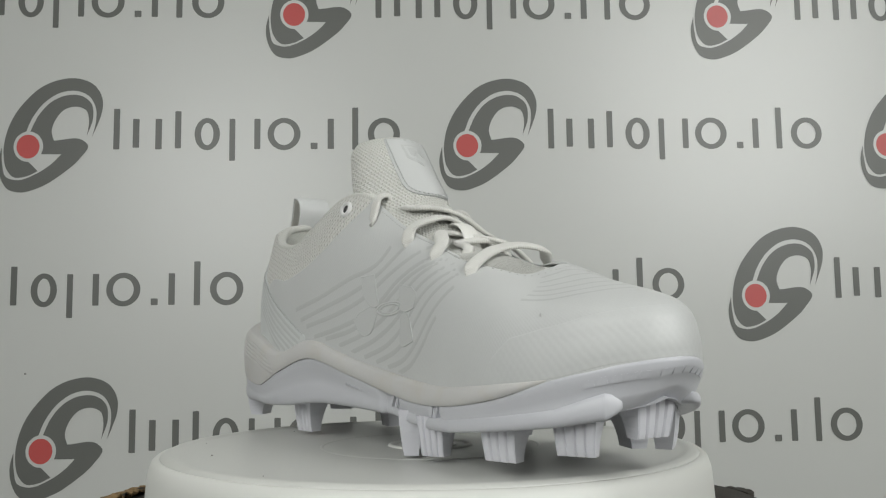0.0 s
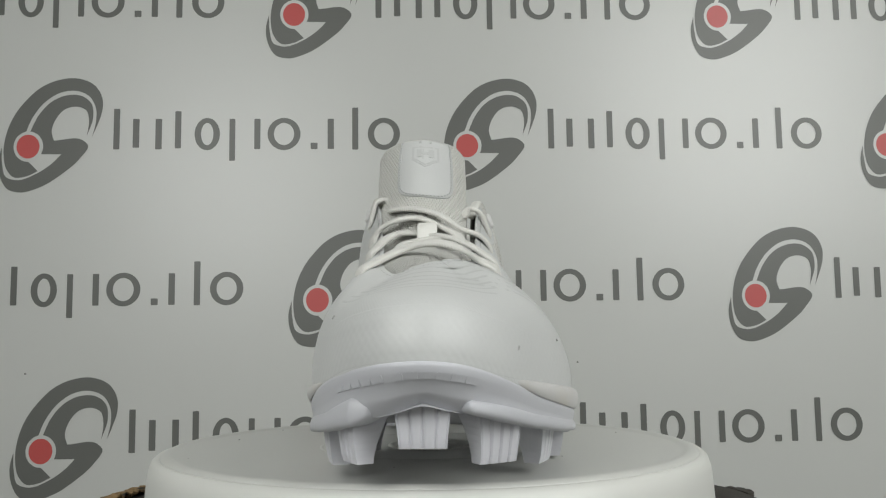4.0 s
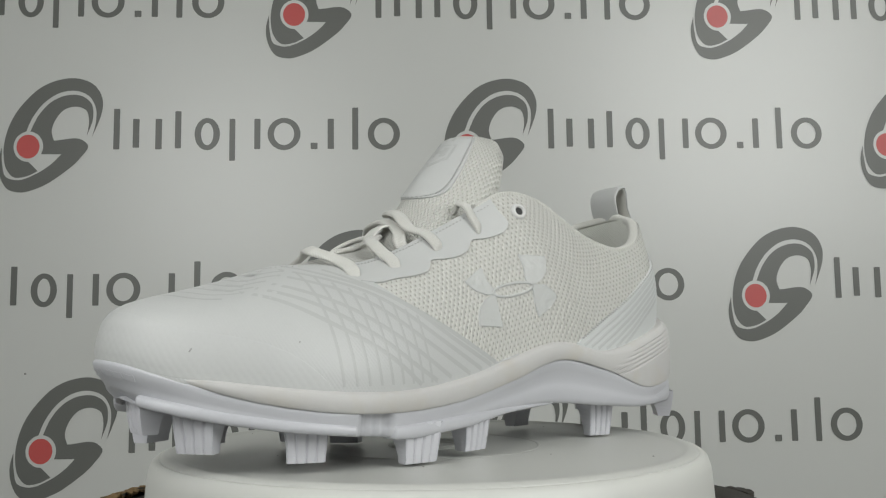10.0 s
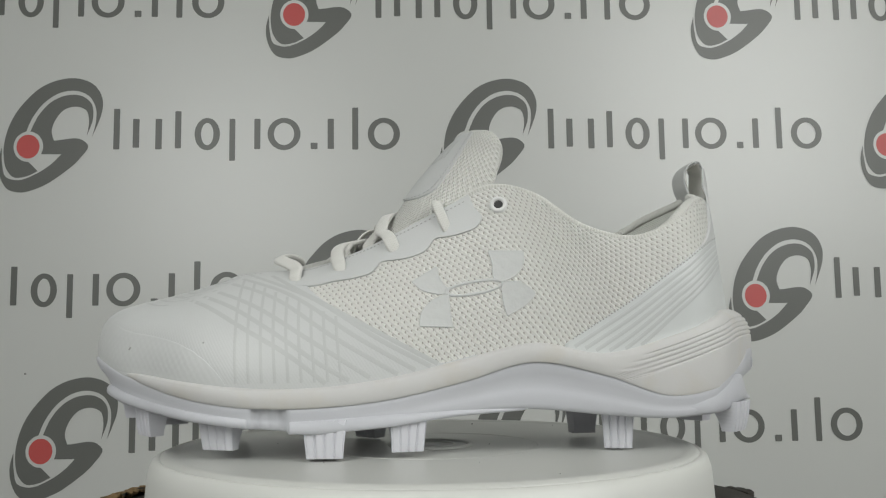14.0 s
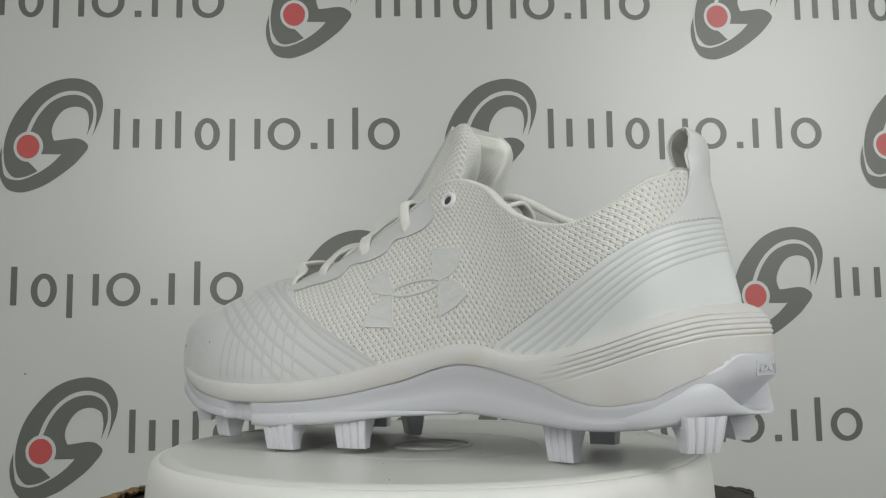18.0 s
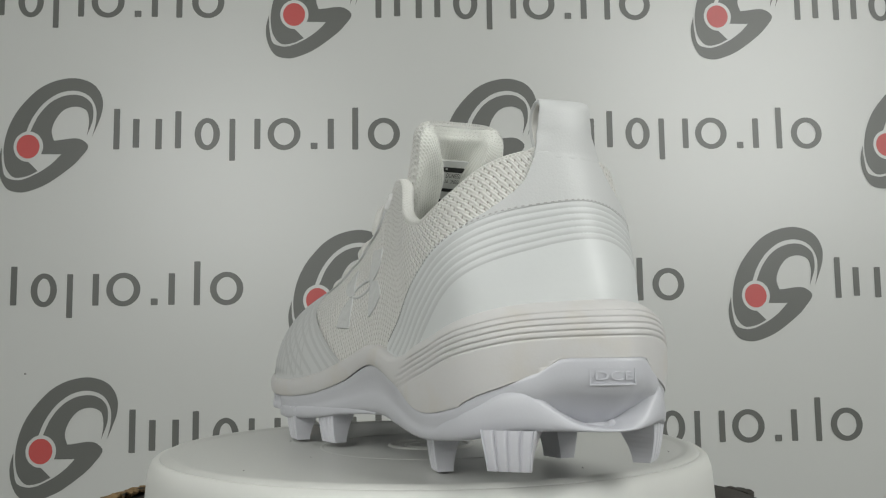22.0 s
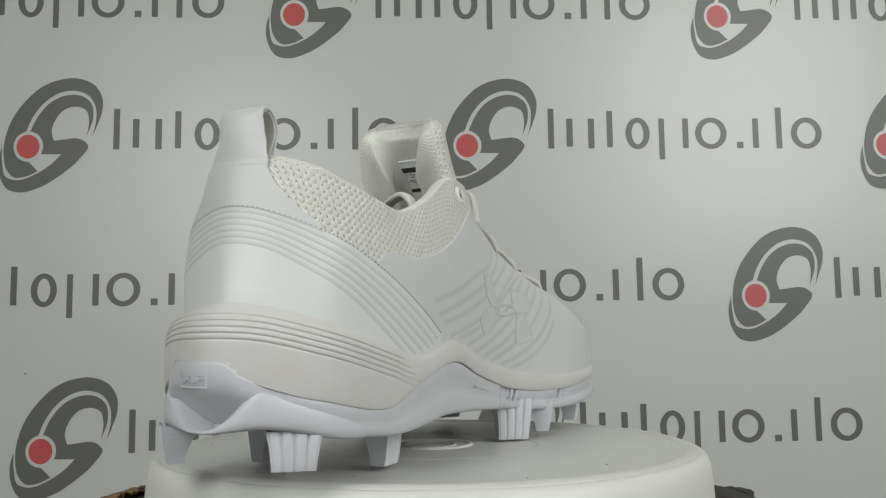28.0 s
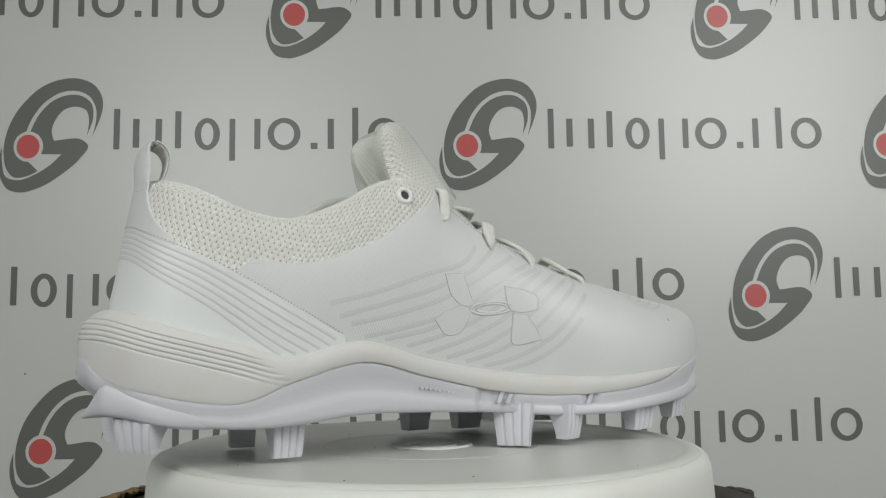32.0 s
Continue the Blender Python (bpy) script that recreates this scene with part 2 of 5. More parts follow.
def flat_shape(points, n_sub, sharp=()):
    """A closed outline, rounded between its corners; sharp: the corners' indices."""
    p = np.array(points, float)
    cuts = sorted(sharp) or [0]
    out = []
    for i, c in enumerate(cuts):
        d = cuts[(i + 1) % len(cuts)]
        ids = list(range(c, d + 1)) if d > c else list(range(c, len(p))) + list(range(0, d + 1))
        run = p[ids]
        if len(run) == 2:
            out += [run[0]]
        else:
            out += list(smooth_path(run, (len(run) - 1) * n_sub + 1)[:-1])
    return np.array(out)


EM_UP = [(0.02, 1.77), (0.66, 3.37), (2.19, 5.46), (4.04, 6.64), (5.84, 6.84), (7.37, 6.19), (8.22, 4.71), (8.26, 2.95), (7.87, 1.2), (8.45, 2.6), (8.99, 4.35),
         (9.0, 5.76), (8.02, 7.53), (5.92, 8.39), (3.76, 8.2), (1.57, 7.22), (0.08, 5.83), (-1.45, 3.73), (-2.26, 1.65), (-2.53, -1.13), (-2.12, -2.86),
         (-1.3, -3.77), (0.31, -3.65), (1.54, -3.04), (0.46, -1.95), (0.3, 0.0)]
EM_LOW = [(0.51, 1.76), (1.39, 3.71), (2.9, 5.45), (4.73, 6.28), (6.52, 6.2), (7.68, 5.27), (7.94, 3.65), (7.23, 1.21), (7.42, 3.31), (7.13, 4.36), (6.08, 4.86),
          (4.64, 4.59), (3.51, 3.34), (3.06, 1.6), (3.36, 0.69), (6.85, 0.67), (7.39, 0.16), (6.43, -1.57), (4.57, -3.28), (1.64, -5.11), (-0.5, -5.64),
          (-1.88, -5.28), (-2.8, -3.89), (-3.13, -1.81), (-2.76, -0.09), (-2.65, -2.16), (-2.16, -3.76), (-1.12, -4.12), (1.6, -3.25), (3.22, -2.09), (4.27, -0.99), (1.3, -0.97)]
# shapes of the printed line beside each emblem: plain upright bars (x, width, foot, head), drawn plain
BARS = [(10.4, .74, -.42, 4.6), (12.7, .78, -.2, 3.35), (15.4, .78, -.42, 3.35), (17.75, .74, -.3, 4.3), (24.3, .7, -1.85, 3.35), (27.3, .74, -.42, 3.35), 
        (34.14, .83, -.44, .36), (36.2, .76, -.42, 3.35), (39.2, .74, -.5, 4.75)]
# and plain upright rings (x, width)
RINGS = [(20.1, 3.05), (28.9, 4.0), (41.1, 3.95)]


def disc(cx, cz, rx, rz, z, n=48):
    return [(cx + rx * math.cos(2 * math.pi * i / n), cz + rz * math.sin(2 * math.pi * i / n), z) for i in range(n)], [tuple(range(n))]


def mesh_of(name, verts, faces):
    me = bpy.data.meshes.new(name)
    me.from_pydata([tuple(float(c) * U for c in v) for v in verts], [], faces)
    me.update()
    return me


def rounded_bar(x0, x1, z0, z1, z, r=0.08):
    v = []
    for cx, cz, a0 in ((x1 - r, z1 - r, 0), (x0 + r, z1 - r, 90), (x0 + r, z0 + r, 180), (x1 - r, z0 + r, 270)):
        v += [(cx + r * math.cos(radians(a0 + a)), cz + r * math.sin(radians(a0 + a)), z) for a in (0, 45, 90)]
    return v


pa = flat_shape(EM_UP, 5, (0, 8, 23, 24, 25))
pb = flat_shape(EM_LOW, 5, (0, 7, 14, 24, 30, 31))
ME_UP = mesh_of("emblem_arc", [(x, z, 0.05) for x, z in pa], [tuple(range(len(pa)))])
ME_LOW = mesh_of("emblem_sweep", [(x, z, 0.06) for x, z in pb], [tuple(range(len(pb)))])
ME_RING = mesh_of("emblem_ring", *disc(0.36, -0.05, 1.74, 1.86, 0.075))
ME_DOT = mesh_of("emblem_dot", *disc(0.33, -0.05, 1.36, 1.46, 0.09))
for me, m in ((ME_UP, M_GREY), (ME_LOW, M_GREY), (ME_RING, M_BANNER), (ME_DOT, M_RED)):
    me.materials.append(m)
ME_BARS = []
for x, w, lo, hi in BARS:
    ME_BARS.append(mesh_of("bar", rounded_bar(x, x + w, lo, hi, 0.05), [tuple(range(12))]))
for x, w in RINGS:
    n, cx, cz, rz = 48, x + w / 2, 1.46, 2.0
    vv = []
    for k in (1.0, 0.0):
        vv += [(cx + (w / 2 - (1 - k) * 0.78) * math.cos(2 * math.pi * i / n), cz + (rz - (1 - k) * 0.62) * math.sin(2 * math.pi * i / n), 0.05) for i in range(n)]
    ME_BARS.append(mesh_of("ring", vv, [(i, (i + 1) % n, n + (i + 1) % n, n + i) for i in range(n)]))
for me in ME_BARS:
    me.materials.append(M_GREY)
ROWS = ((-16.693, 39.815, 53.293, (-1, 0, 1)), (-48.42, 23.22, 52.98, (0, 1, 2)), (-13.75, 4.38, 53.55, (-1, 0, 1)), (-45.75, -12.88, 53.3, (0, 1)), (-48.4, 57.6, 53.3, (0, 1, 2)), (-16.7, 75.2, 53.3, (-1, 0, 1)))
for ox, oz, period, seen in ROWS:
    for i in seen:
        e = new("emblem")
        e.parent = banner
        e["label"] = "dark grey swoosh emblem with a red dot"
        e.location = ((ox + period * i) * U, oz * U, 0)
        for nm, me in (("arc", ME_UP), ("sweep", ME_LOW), ("ring", ME_RING), ("dot", ME_DOT)):
            o = new(nm, me)
            o.parent = e
        line = new("printed_line")
        line.parent = banner
        line["label"] = "row of plain dark grey bars and rings"
        line.location = e.location
        for me in ME_BARS:
            o = new("ring" if len(me.vertices) > 20 else "bar", me)
            o.parent = line

for x, z in ((-47.49, -3.96), (17.84, -3.47)):
    dv, df = disc(x, z, 0.13, 0.10, 0.06, 10)
    part("ink_speck", dv, df, M_GREY, banner, smooth=False)

# ---- stump under the turntable ----
rng = random.Random(4)
log = tagged(new("tree_stump"), "dark weathered tree stump with flaking brown bark on the floor", "tree stump")
log.location = (0, 0, FZ)
LT = -2.85 - FZ / U              # top of the slice above the floor, in units


def log_r(a):
    return 15.3 + 0.35 * math.sin(3 * a + 1) + 0.2 * math.sin(7 * a) + 0.12 * math.sin(19 * a + 2)


v, n = [], 144
prof = [(0.0, LT), (0.5, LT), (0.9, LT + 0.02), (0.985, LT - 0.02), (1.0, LT - 0.2), (1.01, LT * 0.5), (1.0, 0.1), (0.98, 0.0), (0.0, 0.0)]
for i in range(n):
    a = 2 * math.pi * i / n
    v += [(log_r(a) * r * math.cos(a), log_r(a) * r * math.sin(a), z + (0.05 * math.sin(11 * a + 9 * r) if z > 1 else 0)) for r, z in prof]
part("wood", v, lattice(n, len(prof), True), M_LOG, log)
for k in range(46):
    a = 2 * math.pi * k / 46 + rng.uniform(-.04, .04)
    w, h, th = rng.uniform(.7, 1.3), rng.uniform(.985, 1.0) * LT, rng.uniform(.25, .55)
    top = h
    pv, m = [], 9
    for i in range(m):
        s = i / (m - 1) * 2 - 1
        for j in range(5):
            q = j / 4
            rr = log_r(a) + 0.05 + th * (1 - s * s * 0.7) * (0.5 + 0.5 * math.sin(math.pi * q)) + rng.uniform(-.07, .07)
            aa = a + s * w / 15.3
            pv.append((rr * math.cos(aa), rr * math.sin(aa), 0.05 + top * q + rng.uniform(-.06, .06) * (j == 4)))
    for i in range(m):
        s = i / (m - 1) * 2 - 1
        aa = a + s * w / 15.3
        for j in range(5):
            pv.append(((log_r(a) - .25) * math.cos(aa), (log_r(a) - .25) * math.sin(aa), 0.05 + top * j / 4))
    o = m * 5
    fs = lattice(m, 5) + [tuple(i + o for i in q[::-1]) for q in lattice(m, 5)]
    fs += [(i * 5 + 4, (i + 1) * 5 + 4, o + (i + 1) * 5 + 4, o + i * 5 + 4) for i in range(m - 1)]
    fs += [(j, j + 1, o + j + 1, o + j) for j in range(4)] + [((m - 1) * 5 + j, o + (m - 1) * 5 + j, o + (m - 1) * 5 + j + 1, (m - 1) * 5 + j + 1) for j in range(4)]
    part("bark_flake", pv, fs, M_LOG, log, smooth=False)
# crinkled shards of golden bark that lie over the rim on one side
for k in range(9):
    a0 = 2.56 + 0.075 * k + rng.uniform(-.02, .02)
    m, c = 9, 7
    bend = [rng.uniform(-.12, .12) for _ in range(m * c)]
    pv = []
    for side_ in (0.0, -0.09):
        for i in range(m):
            w = (i / (m - 1) - 0.5) * rng.uniform(0.9, 1.1) * 0.095
            for j in range(c):
                q = j / (c - 1)
                rr = 14.75 + 1.0 * min(1.0, q * 1.6) + 0.25 * bend[i * c + j]
                z = LT + 0.32 + side_ + bend[i * c + j] - 0.15 * q - 1.1 * max(0.0, q - 0.62) * (1 + rng.uniform(-.25, .25))
                pv.append((rr * math.cos(a0 + w), rr * math.sin(a0 + w), z))
    o = m * c
    fs = lattice(m, c) + [tuple(i + o for i in x[::-1]) for x in lattice(m, c)]
    fs += [(i * c, o + i * c, o + (i + 1) * c, (i + 1) * c) for i in range(m - 1)] + [(i * c + c - 1, (i + 1) * c + c - 1, o + (i + 1) * c + c - 1, o + i * c + c - 1) for i in range(m - 1)]
    fs += [(j, j + 1, o + j + 1, o + j) for j in range(c - 1)] + [((m - 1) * c + j, o + (m - 1) * c + j, o + (m - 1) * c + j + 1, (m - 1) * c + j + 1) for j in range(c - 1)]
    part("bark_shard", pv, fs, M_BARK, log, "crinkled golden-brown bark", smooth=False)

# ---- turntable ----
table = tagged(new("turntable"), "round off-white plastic motorised turntable on a tree stump", "turntable")
v, f = spun([(0.0, -2.8), (10.2, -2.8), (10.3, -2.7), (10.3, -2.2), (0.0, -2.2)], 96)
part("base", v, f, M_RIM, table)
platter = new("platter")
platter.parent = table
top = [(0.0, -0.004), (1.0, -0.004), (4.0, -0.004), (8.0, -0.004), (10.7, -0.004), (10.85, 0.012), (10.98, 0.06), (11.12, 0.085), (11.28, 0.07), (11.4, 0.02), (11.47, -0.04), (11.5, -0.1), (11.4, -0.18), (0.0, -0.38)]
v, f = spun(top, 160)
part("plate", v, f, M_PLATTER, platter, "matt off-white disc")
rim = [(11.3, -0.2), (11.44, -0.09), (11.53, -0.055), (11.66, -0.075), (11.82, -0.22), (11.94, -0.6), (11.98, -0.95), (12.02, -1.5), (12.06, -2.1), (12.0, -2.4), (11.8, -2.52), (10.6, -2.55), (10.6, -2.2)]
v, f = spun(rim, 160)
part("rim", v, f, M_RIM, platter, "smooth off-white rim")
v, f = spun([(1.62, 0.0), (1.66, 0.07), (1.75, 0.09), (1.84, 0.07), (1.88, 0.0)], 96)
part("centre_ring", v, f, M_RIM, platter)
v, f = spun([(1.0, 0.0), (1.03, 0.05), (1.12, 0.05), (1.15, 0.0)], 72)
part("inner_ring", v, f, M_RIM, platter)
v, f = spun([(0.0, 0.012), (0.42, 0.012), (0.46, 0.0)], 48)
part("spindle_cap", v, f, M_FRAME, platter, "small grey spindle cap")
v, f = spun([(4.70, 0.0), (4.74, 0.018), (4.82, 0.018), (4.86, 0.0)], 120)
part("step_ring", v, f, M_PLATTER, platter)
for k in range(9):
    a, r = rng.uniform(0, 6.28), rng.uniform(2.5, 10.5)
    s = rng.uniform(.03, .06)
    v = [(r * math.cos(a) + s * x, r * math.sin(a) + s * y, 0.002 + s * z) for x, y, z in ((1, 0, 0), (-.4, .8, 0), (-.5, -.7, 0), (0, 0, .8))]
    part("speck", v, [(0, 2, 1), (0, 1, 3), (1, 2, 3), (2, 0, 3)], M_SPECK, platter, smooth=False)

# ---- baseball shoe: forms ----
# round the shoe from toe (0) by the outer side to heel (1) and back by the inner side (2):
# station, outline x, y, then the heights of the plate's foot, the plate's top and the midsole's top
_in = [(1.00, -14.52, -0.35, 1.95, 4.2, 5.92), (1.04, -13.85, -2.12, 2.15, 3.3, 5.85), (1.08, -12.45, -3.45, 1.8, 2.9, 5.4), (1.14, -9.8, -3.95, 1.5, 2.45, 4.7), (1.22, -7.3, -3.95, 1.5, 3.2, 4.1),
       (1.30, -4.6, -3.75, 1.75, 3.85, 4.65), (1.39, -1.6, -3.3, 1.7, 3.2, 3.9), (1.48, 1.4, -3.1, 1.55, 2.55, 3.35), (1.58, 4.4, -3.45, 1.35, 2.25, 3.05),
       (1.67, 7.2, -3.9, 1.45, 2.35, 3.0), (1.76, 9.8, -3.75, 1.7, 2.75, 3.2), (1.84, 11.8, -3.05, 2.0, 3.4, 3.45), (1.91, 13.3, -2.0, 2.3, 3.85, 3.9), (1.96, 14.2, -0.9, 2.55, 4.05, 4.09)]
_out = [(0.00, 14.42, 0.15, 2.75, 4.10, 4.14), (0.04, 14.02, 1.25, 2.55, 3.98, 4.02), (0.09, 13.0, 2.5, 2.3, 3.55, 3.6), (0.16, 11.35, 3.65, 1.95, 2.92, 3.35),
        (0.24, 9.5, 4.75, 1.6, 2.45, 3.1), (0.33, 7.2, 5.4, 1.3, 2.15, 2.87), (0.42, 4.6, 5.35, 1.15, 2.12, 2.85), (0.52, 1.6, 4.85, 1.4, 2.4, 3.2),
        (0.61, -1.2, 4.35, 1.7, 3.0, 3.85), (0.70, -4.2, 4.1, 1.8, 3.75, 4.5), (0.78, -7.0, 4.15, 1.55, 3.2, 4.05), (0.86, -9.8, 4.1, 1.4, 2.35, 4.7),
        (0.92, -12.0, 3.5, 1.6, 2.7, 5.45), (0.96, -13.15, 2.1, 1.9, 3.1, 5.8)]
SOLE = spline(_out + _in, 2.0)
# the upper's top edge: station, x, y, z, and how domed the wall is there
_t_out = [(0.00, 8.45, 0.25, 7.4, 0.95), (0.09, 8.3, 0.6, 7.45, 0.95), (0.16, 8.3, 0.7, 7.5, 0.92), (0.24, 7.8, 0.9, 7.55, 0.74), (0.33, 6.9, 1.2, 7.6, 0.66), (0.42, 5.0, 1.9, 7.7, 0.62),
          (0.50, 3.0, 2.0, 8.4, 0.6), (0.57, 1.2, 2.05, 9.3, 0.45), (0.64, -0.9, 2.2, 10.4, 0.35), (0.70, -2.6, 2.5, 11.2, 0.3), (0.76, -4.4, 2.85, 10.8, 0.25),
          (0.82, -6.4, 3.5, 9.35, 0.2), (0.87, -8.5, 3.7, 8.85, 0.2), (0.91, -10.1, 3.45, 9.4, 0.2), (0.945, -11.5, 2.4, 10.35, 0.2), (0.975, -12.35, 1.15, 10.7, 0.2)]
_t_in = [(1.00, -12.62, 0.0, 10.7, 0.2), (1.025, -12.3, -1.15, 10.6, 0.2), (1.05, -11.7, -2.1, 10.4, 0.2), (1.09, -10.3, -2.85, 10.05, 0.2), (1.13, -8.9, -3.25, 9.55, 0.2), (1.18, -7.3, -3.2, 9.35, 0.2), (1.24, -5.3, -3.15, 10.05, 0.22),
         (1.30, -3.2, -2.8, 11.15, 0.28), (1.36, -1.4, -2.55, 11.2, 0.32), (1.43, -0.3, -2.2, 10.5, 0.4), (1.50, 1.4, -2.0, 9.4, 0.5), (1.57, 3.2, -1.8, 8.6, 0.6),
         (1.66, 5.25, -1.65, 7.7, 0.78), (1.74, 6.95, -1.45, 7.25, 0.88), (1.82, 8.0, -1.0, 7.0, 0.93), (1.90, 8.5, -0.4, 7.2, 0.95)]
TOP = spline(_t_out + _t_in, 2.0)


def outward(a):
    d = SOLE(np.asarray(a) + 0.004)[..., :2] - SOLE(np.asarray(a) - 0.004)[..., :2]
    return unit(np.stack([-d[..., 1], d[..., 0]], -1)) * -1.0


if float(outward(0.42)[1]) < 0:
    _flip = outward

    def outward(a):
        return -_flip(a)


# the toe's profile along its middle: height up the wall, how far back, how far up
TOE = spline([(0.0, 0.0, 0.0), (0.1, -0.004, 0.12), (0.22, 0.012, 0.28), (0.34, 0.05, 0.445), (0.44, 0.13, 0.56), (0.55, 0.28, 0.65), (0.68, 0.47, 0.73), (0.84, 0.72, 0.85), (1.0, 1.0, 1.0)])


def upper(a, v):
    """A point of the upper: a round the shoe, v from the midsole (0) to the top edge (1)."""
    a, v = np.broadcast_arrays(np.asarray(a, float), np.asarray(v, float))
    s, t = SOLE(a), TOP(a)
    n = outward(a)
    am = a % 2
    d = np.minimum(am, 2 - am)
    toe, back, heel = np.exp(-(d / 0.2) ** 4), np.exp(-((am - 1.0) / 0.075) ** 2), np.exp(-((am - 1.0) / 0.22) ** 4)
    ball = np.exp(-((am - 1.69) / 0.13) ** 4) + np.exp(-((am - 0.31) / 0.13) ** 4)
    inner = np.exp(-((am - 1.09) / 0.07) ** 2)
    waist = np.exp(-((am - 1.45) / 0.2) ** 4)
    b = s[..., :2] - (0.28 + 0.16 * heel + 0.40 * back + 0.22 * inner - 0.30 * toe - 0.2 * ball)[..., None] * n
    k = t[..., 3]
    ph = v * math.pi / 2
    H = (1 - k) * np.abs(v) ** (1.25 - 0.6 * back) + k * (1 - np.cos(ph))
    V = (1 - k) * v + k * np.sin(ph)
    tc = TOE(np.clip(v, 0, 1))
    H, V = H + (tc[..., 0] - H) * toe, np.where(v < 0, V, V + (tc[..., 1] - V) * toe)
    swell = (0.18 + 0.26 * heel - 0.24 * inner) * (1 - back) + 0.15 * ball + 0.25 * waist
    lift = (swell * np.sin(np.pi * np.clip(v, 0, 1)) * (1 - 0.6 * k) * (1 - toe))[..., None]
    xy = b + (t[..., :2] - b) * H[..., None] + n * lift
    z = s[..., 4] - 0.05 + (t[..., 2] - s[..., 4] + 0.05) * V
    return np.concatenate([xy, z[..., None]], -1)


def normal(a, v):
    e = 1e-3
    da = upper(a + e * 3, v) - upper(a - e * 3, v)
    dv = upper(a, np.asarray(v) + e) - upper(a, np.asarray(v) - e)
    n = unit(np.cross(da, dv))
    c = upper(a, v)[..., :2]
    s = np.sign((n[..., :2] * outward(a)).sum(-1, keepdims=True) + 0.35 * n[..., 2:])
    return n * np.where(s == 0, 1, s)


def on(a, v, off=0.0):
    return upper(a, v) + normal(a, v) * np.asarray(off)[..., None]


_ga, _gv = np.meshgrid(np.linspace(0, 2, 401), np.linspace(0, 1, 41), indexing="ij")
_gp = upper(_ga, _gv)


def find(side, x, z):
    """Station and height of the wall's point with that x and z, on the outer (1) or inner (-1) side."""
    pick = (_ga < 0.985) & (_ga > 0.01) if side > 0 else (_ga > 1.015) & (_ga < 1.99)
    d = (_gp[..., 0] - x) ** 2 + (_gp[..., 2] - z) ** 2 + np.where(pick, 0, 1e6)
    i = np.unravel_index(np.argmin(d), d.shape)
    a, v = _ga[i], _gv[i]
    for _ in range(6):
        p = upper(a, v)
        ja, jv = (upper(a + 1e-3, v) - p) / 1e-3, (upper(a, v + 1e-3) - p) / 1e-3
        J = np.array([[ja[0], jv[0]], [ja[2], jv[2]]])
        if abs(np.linalg.det(J)) < 1e-3:
            break
        st = np.linalg.solve(J, [x - p[0], z - p[2]])
        a, v = a + np.clip(st[0], -.02, .02), min(1.0, max(0.0, v + np.clip(st[1], -.1, .1)))
    return a, v


shoe = tagged(new("baseball_shoe"), "white low-cut baseball shoe with moulded cleats standing on a turntable", "shoe")


def wall_grid(name, a0, a1, na, nv, v_lo, v_hi, off, material, label="", skirt=True, edge=-0.02):
    """A sheet on the wall between two height curves, with a turned-in edge."""
    A = np.linspace(a0, a1, na)
    lo, hi = np.array([v_lo(a % 2) for a in A]), np.array([v_hi(a % 2) for a in A])
    q = np.linspace(0, 1, nv)
    aa = np.repeat(A[:, None], nv, 1)
    vv = lo[:, None] + (hi - lo)[:, None] * q[None]
    offs = np.full(vv.shape, off)
    if skirt:
        offs[:, 0], offs[:, -1], offs[0], offs[-1] = edge, edge, edge, edge
        ed = np.minimum(0.012, (hi - lo) * 0.05)
        vv[:, 1], vv[:, -2] = lo + ed * 0.4, hi - ed * 0.4
        vv[:, 2], vv[:, -3] = lo + ed, hi - ed
    p = on(aa, vv, offs)
    run = np.cumsum(np.r_[0, np.linalg.norm(np.diff(upper(A, np.full(na, .5)), axis=0), axis=1)])
    h = np.linalg.norm(np.diff(p, axis=1), axis=2).cumsum(1)
    uv = np.stack([np.repeat(run[:, None], nv, 1), np.concatenate([np.zeros((na, 1)), h], 1)], -1)
    return part(name, p.reshape(-1, 3), lattice(na, nv), material, shoe, label, uv.reshape(-1, 2))


def patch(name, av, off, material, label="", step=0.35, parent=None):
    """A thin sheet with a free outline on the wall; av: the outline's stations and heights."""
    from mathutils import geometry
    K = np.array([30.0, 6.0])
    pts = np.array(av, float) * K
    lo, hi = pts.min(0), pts.max(0)
    inner = []
    for gx in np.arange(lo[0] + step / 2, hi[0], step):
        for gy in np.arange(lo[1] + step / 2, hi[1], step):
            if inside(pts, gx, gy) and np.min(np.hypot(pts[:, 0] - gx, pts[:, 1] - gy)) > step * 0.4:
                inner.append((gx, gy))
    vs = [Vector(p) for p in pts.tolist()] + [Vector(p) for p in inner]
    n = len(pts)
    out = geometry.delaunay_2d_cdt(vs, [(i, (i + 1) % n) for i in range(n)], [tuple(range(n))], 1, 1e-5)
    q = np.array([tuple(p) for p in out[0]]) / K
    p3 = on(q[:, 0], q[:, 1], np.full(len(q), off))
    low = on(q[:, 0], q[:, 1], np.full(len(q), -0.03))
    faces = [tuple(f) for f in out[2]]
    edge = {}
    for f in faces:
        for i in range(len(f)):
            k = (f[i], f[(i + 1) % len(f)])
            edge[k] = edge.get(k, 0) + 1
    rim = [k for k in edge if (k[1], k[0]) not in edge]
    m = len(q)
    faces += [(b + 2 * m, a + 2 * m, a + m, b + m) for a, b in rim]
    uv = upper(q[:, 0], q[:, 1])[:, [0, 2]]
    return part(name, np.concatenate([p3, low, p3]), faces, material, parent or shoe, label, np.concatenate([uv, uv, uv]))


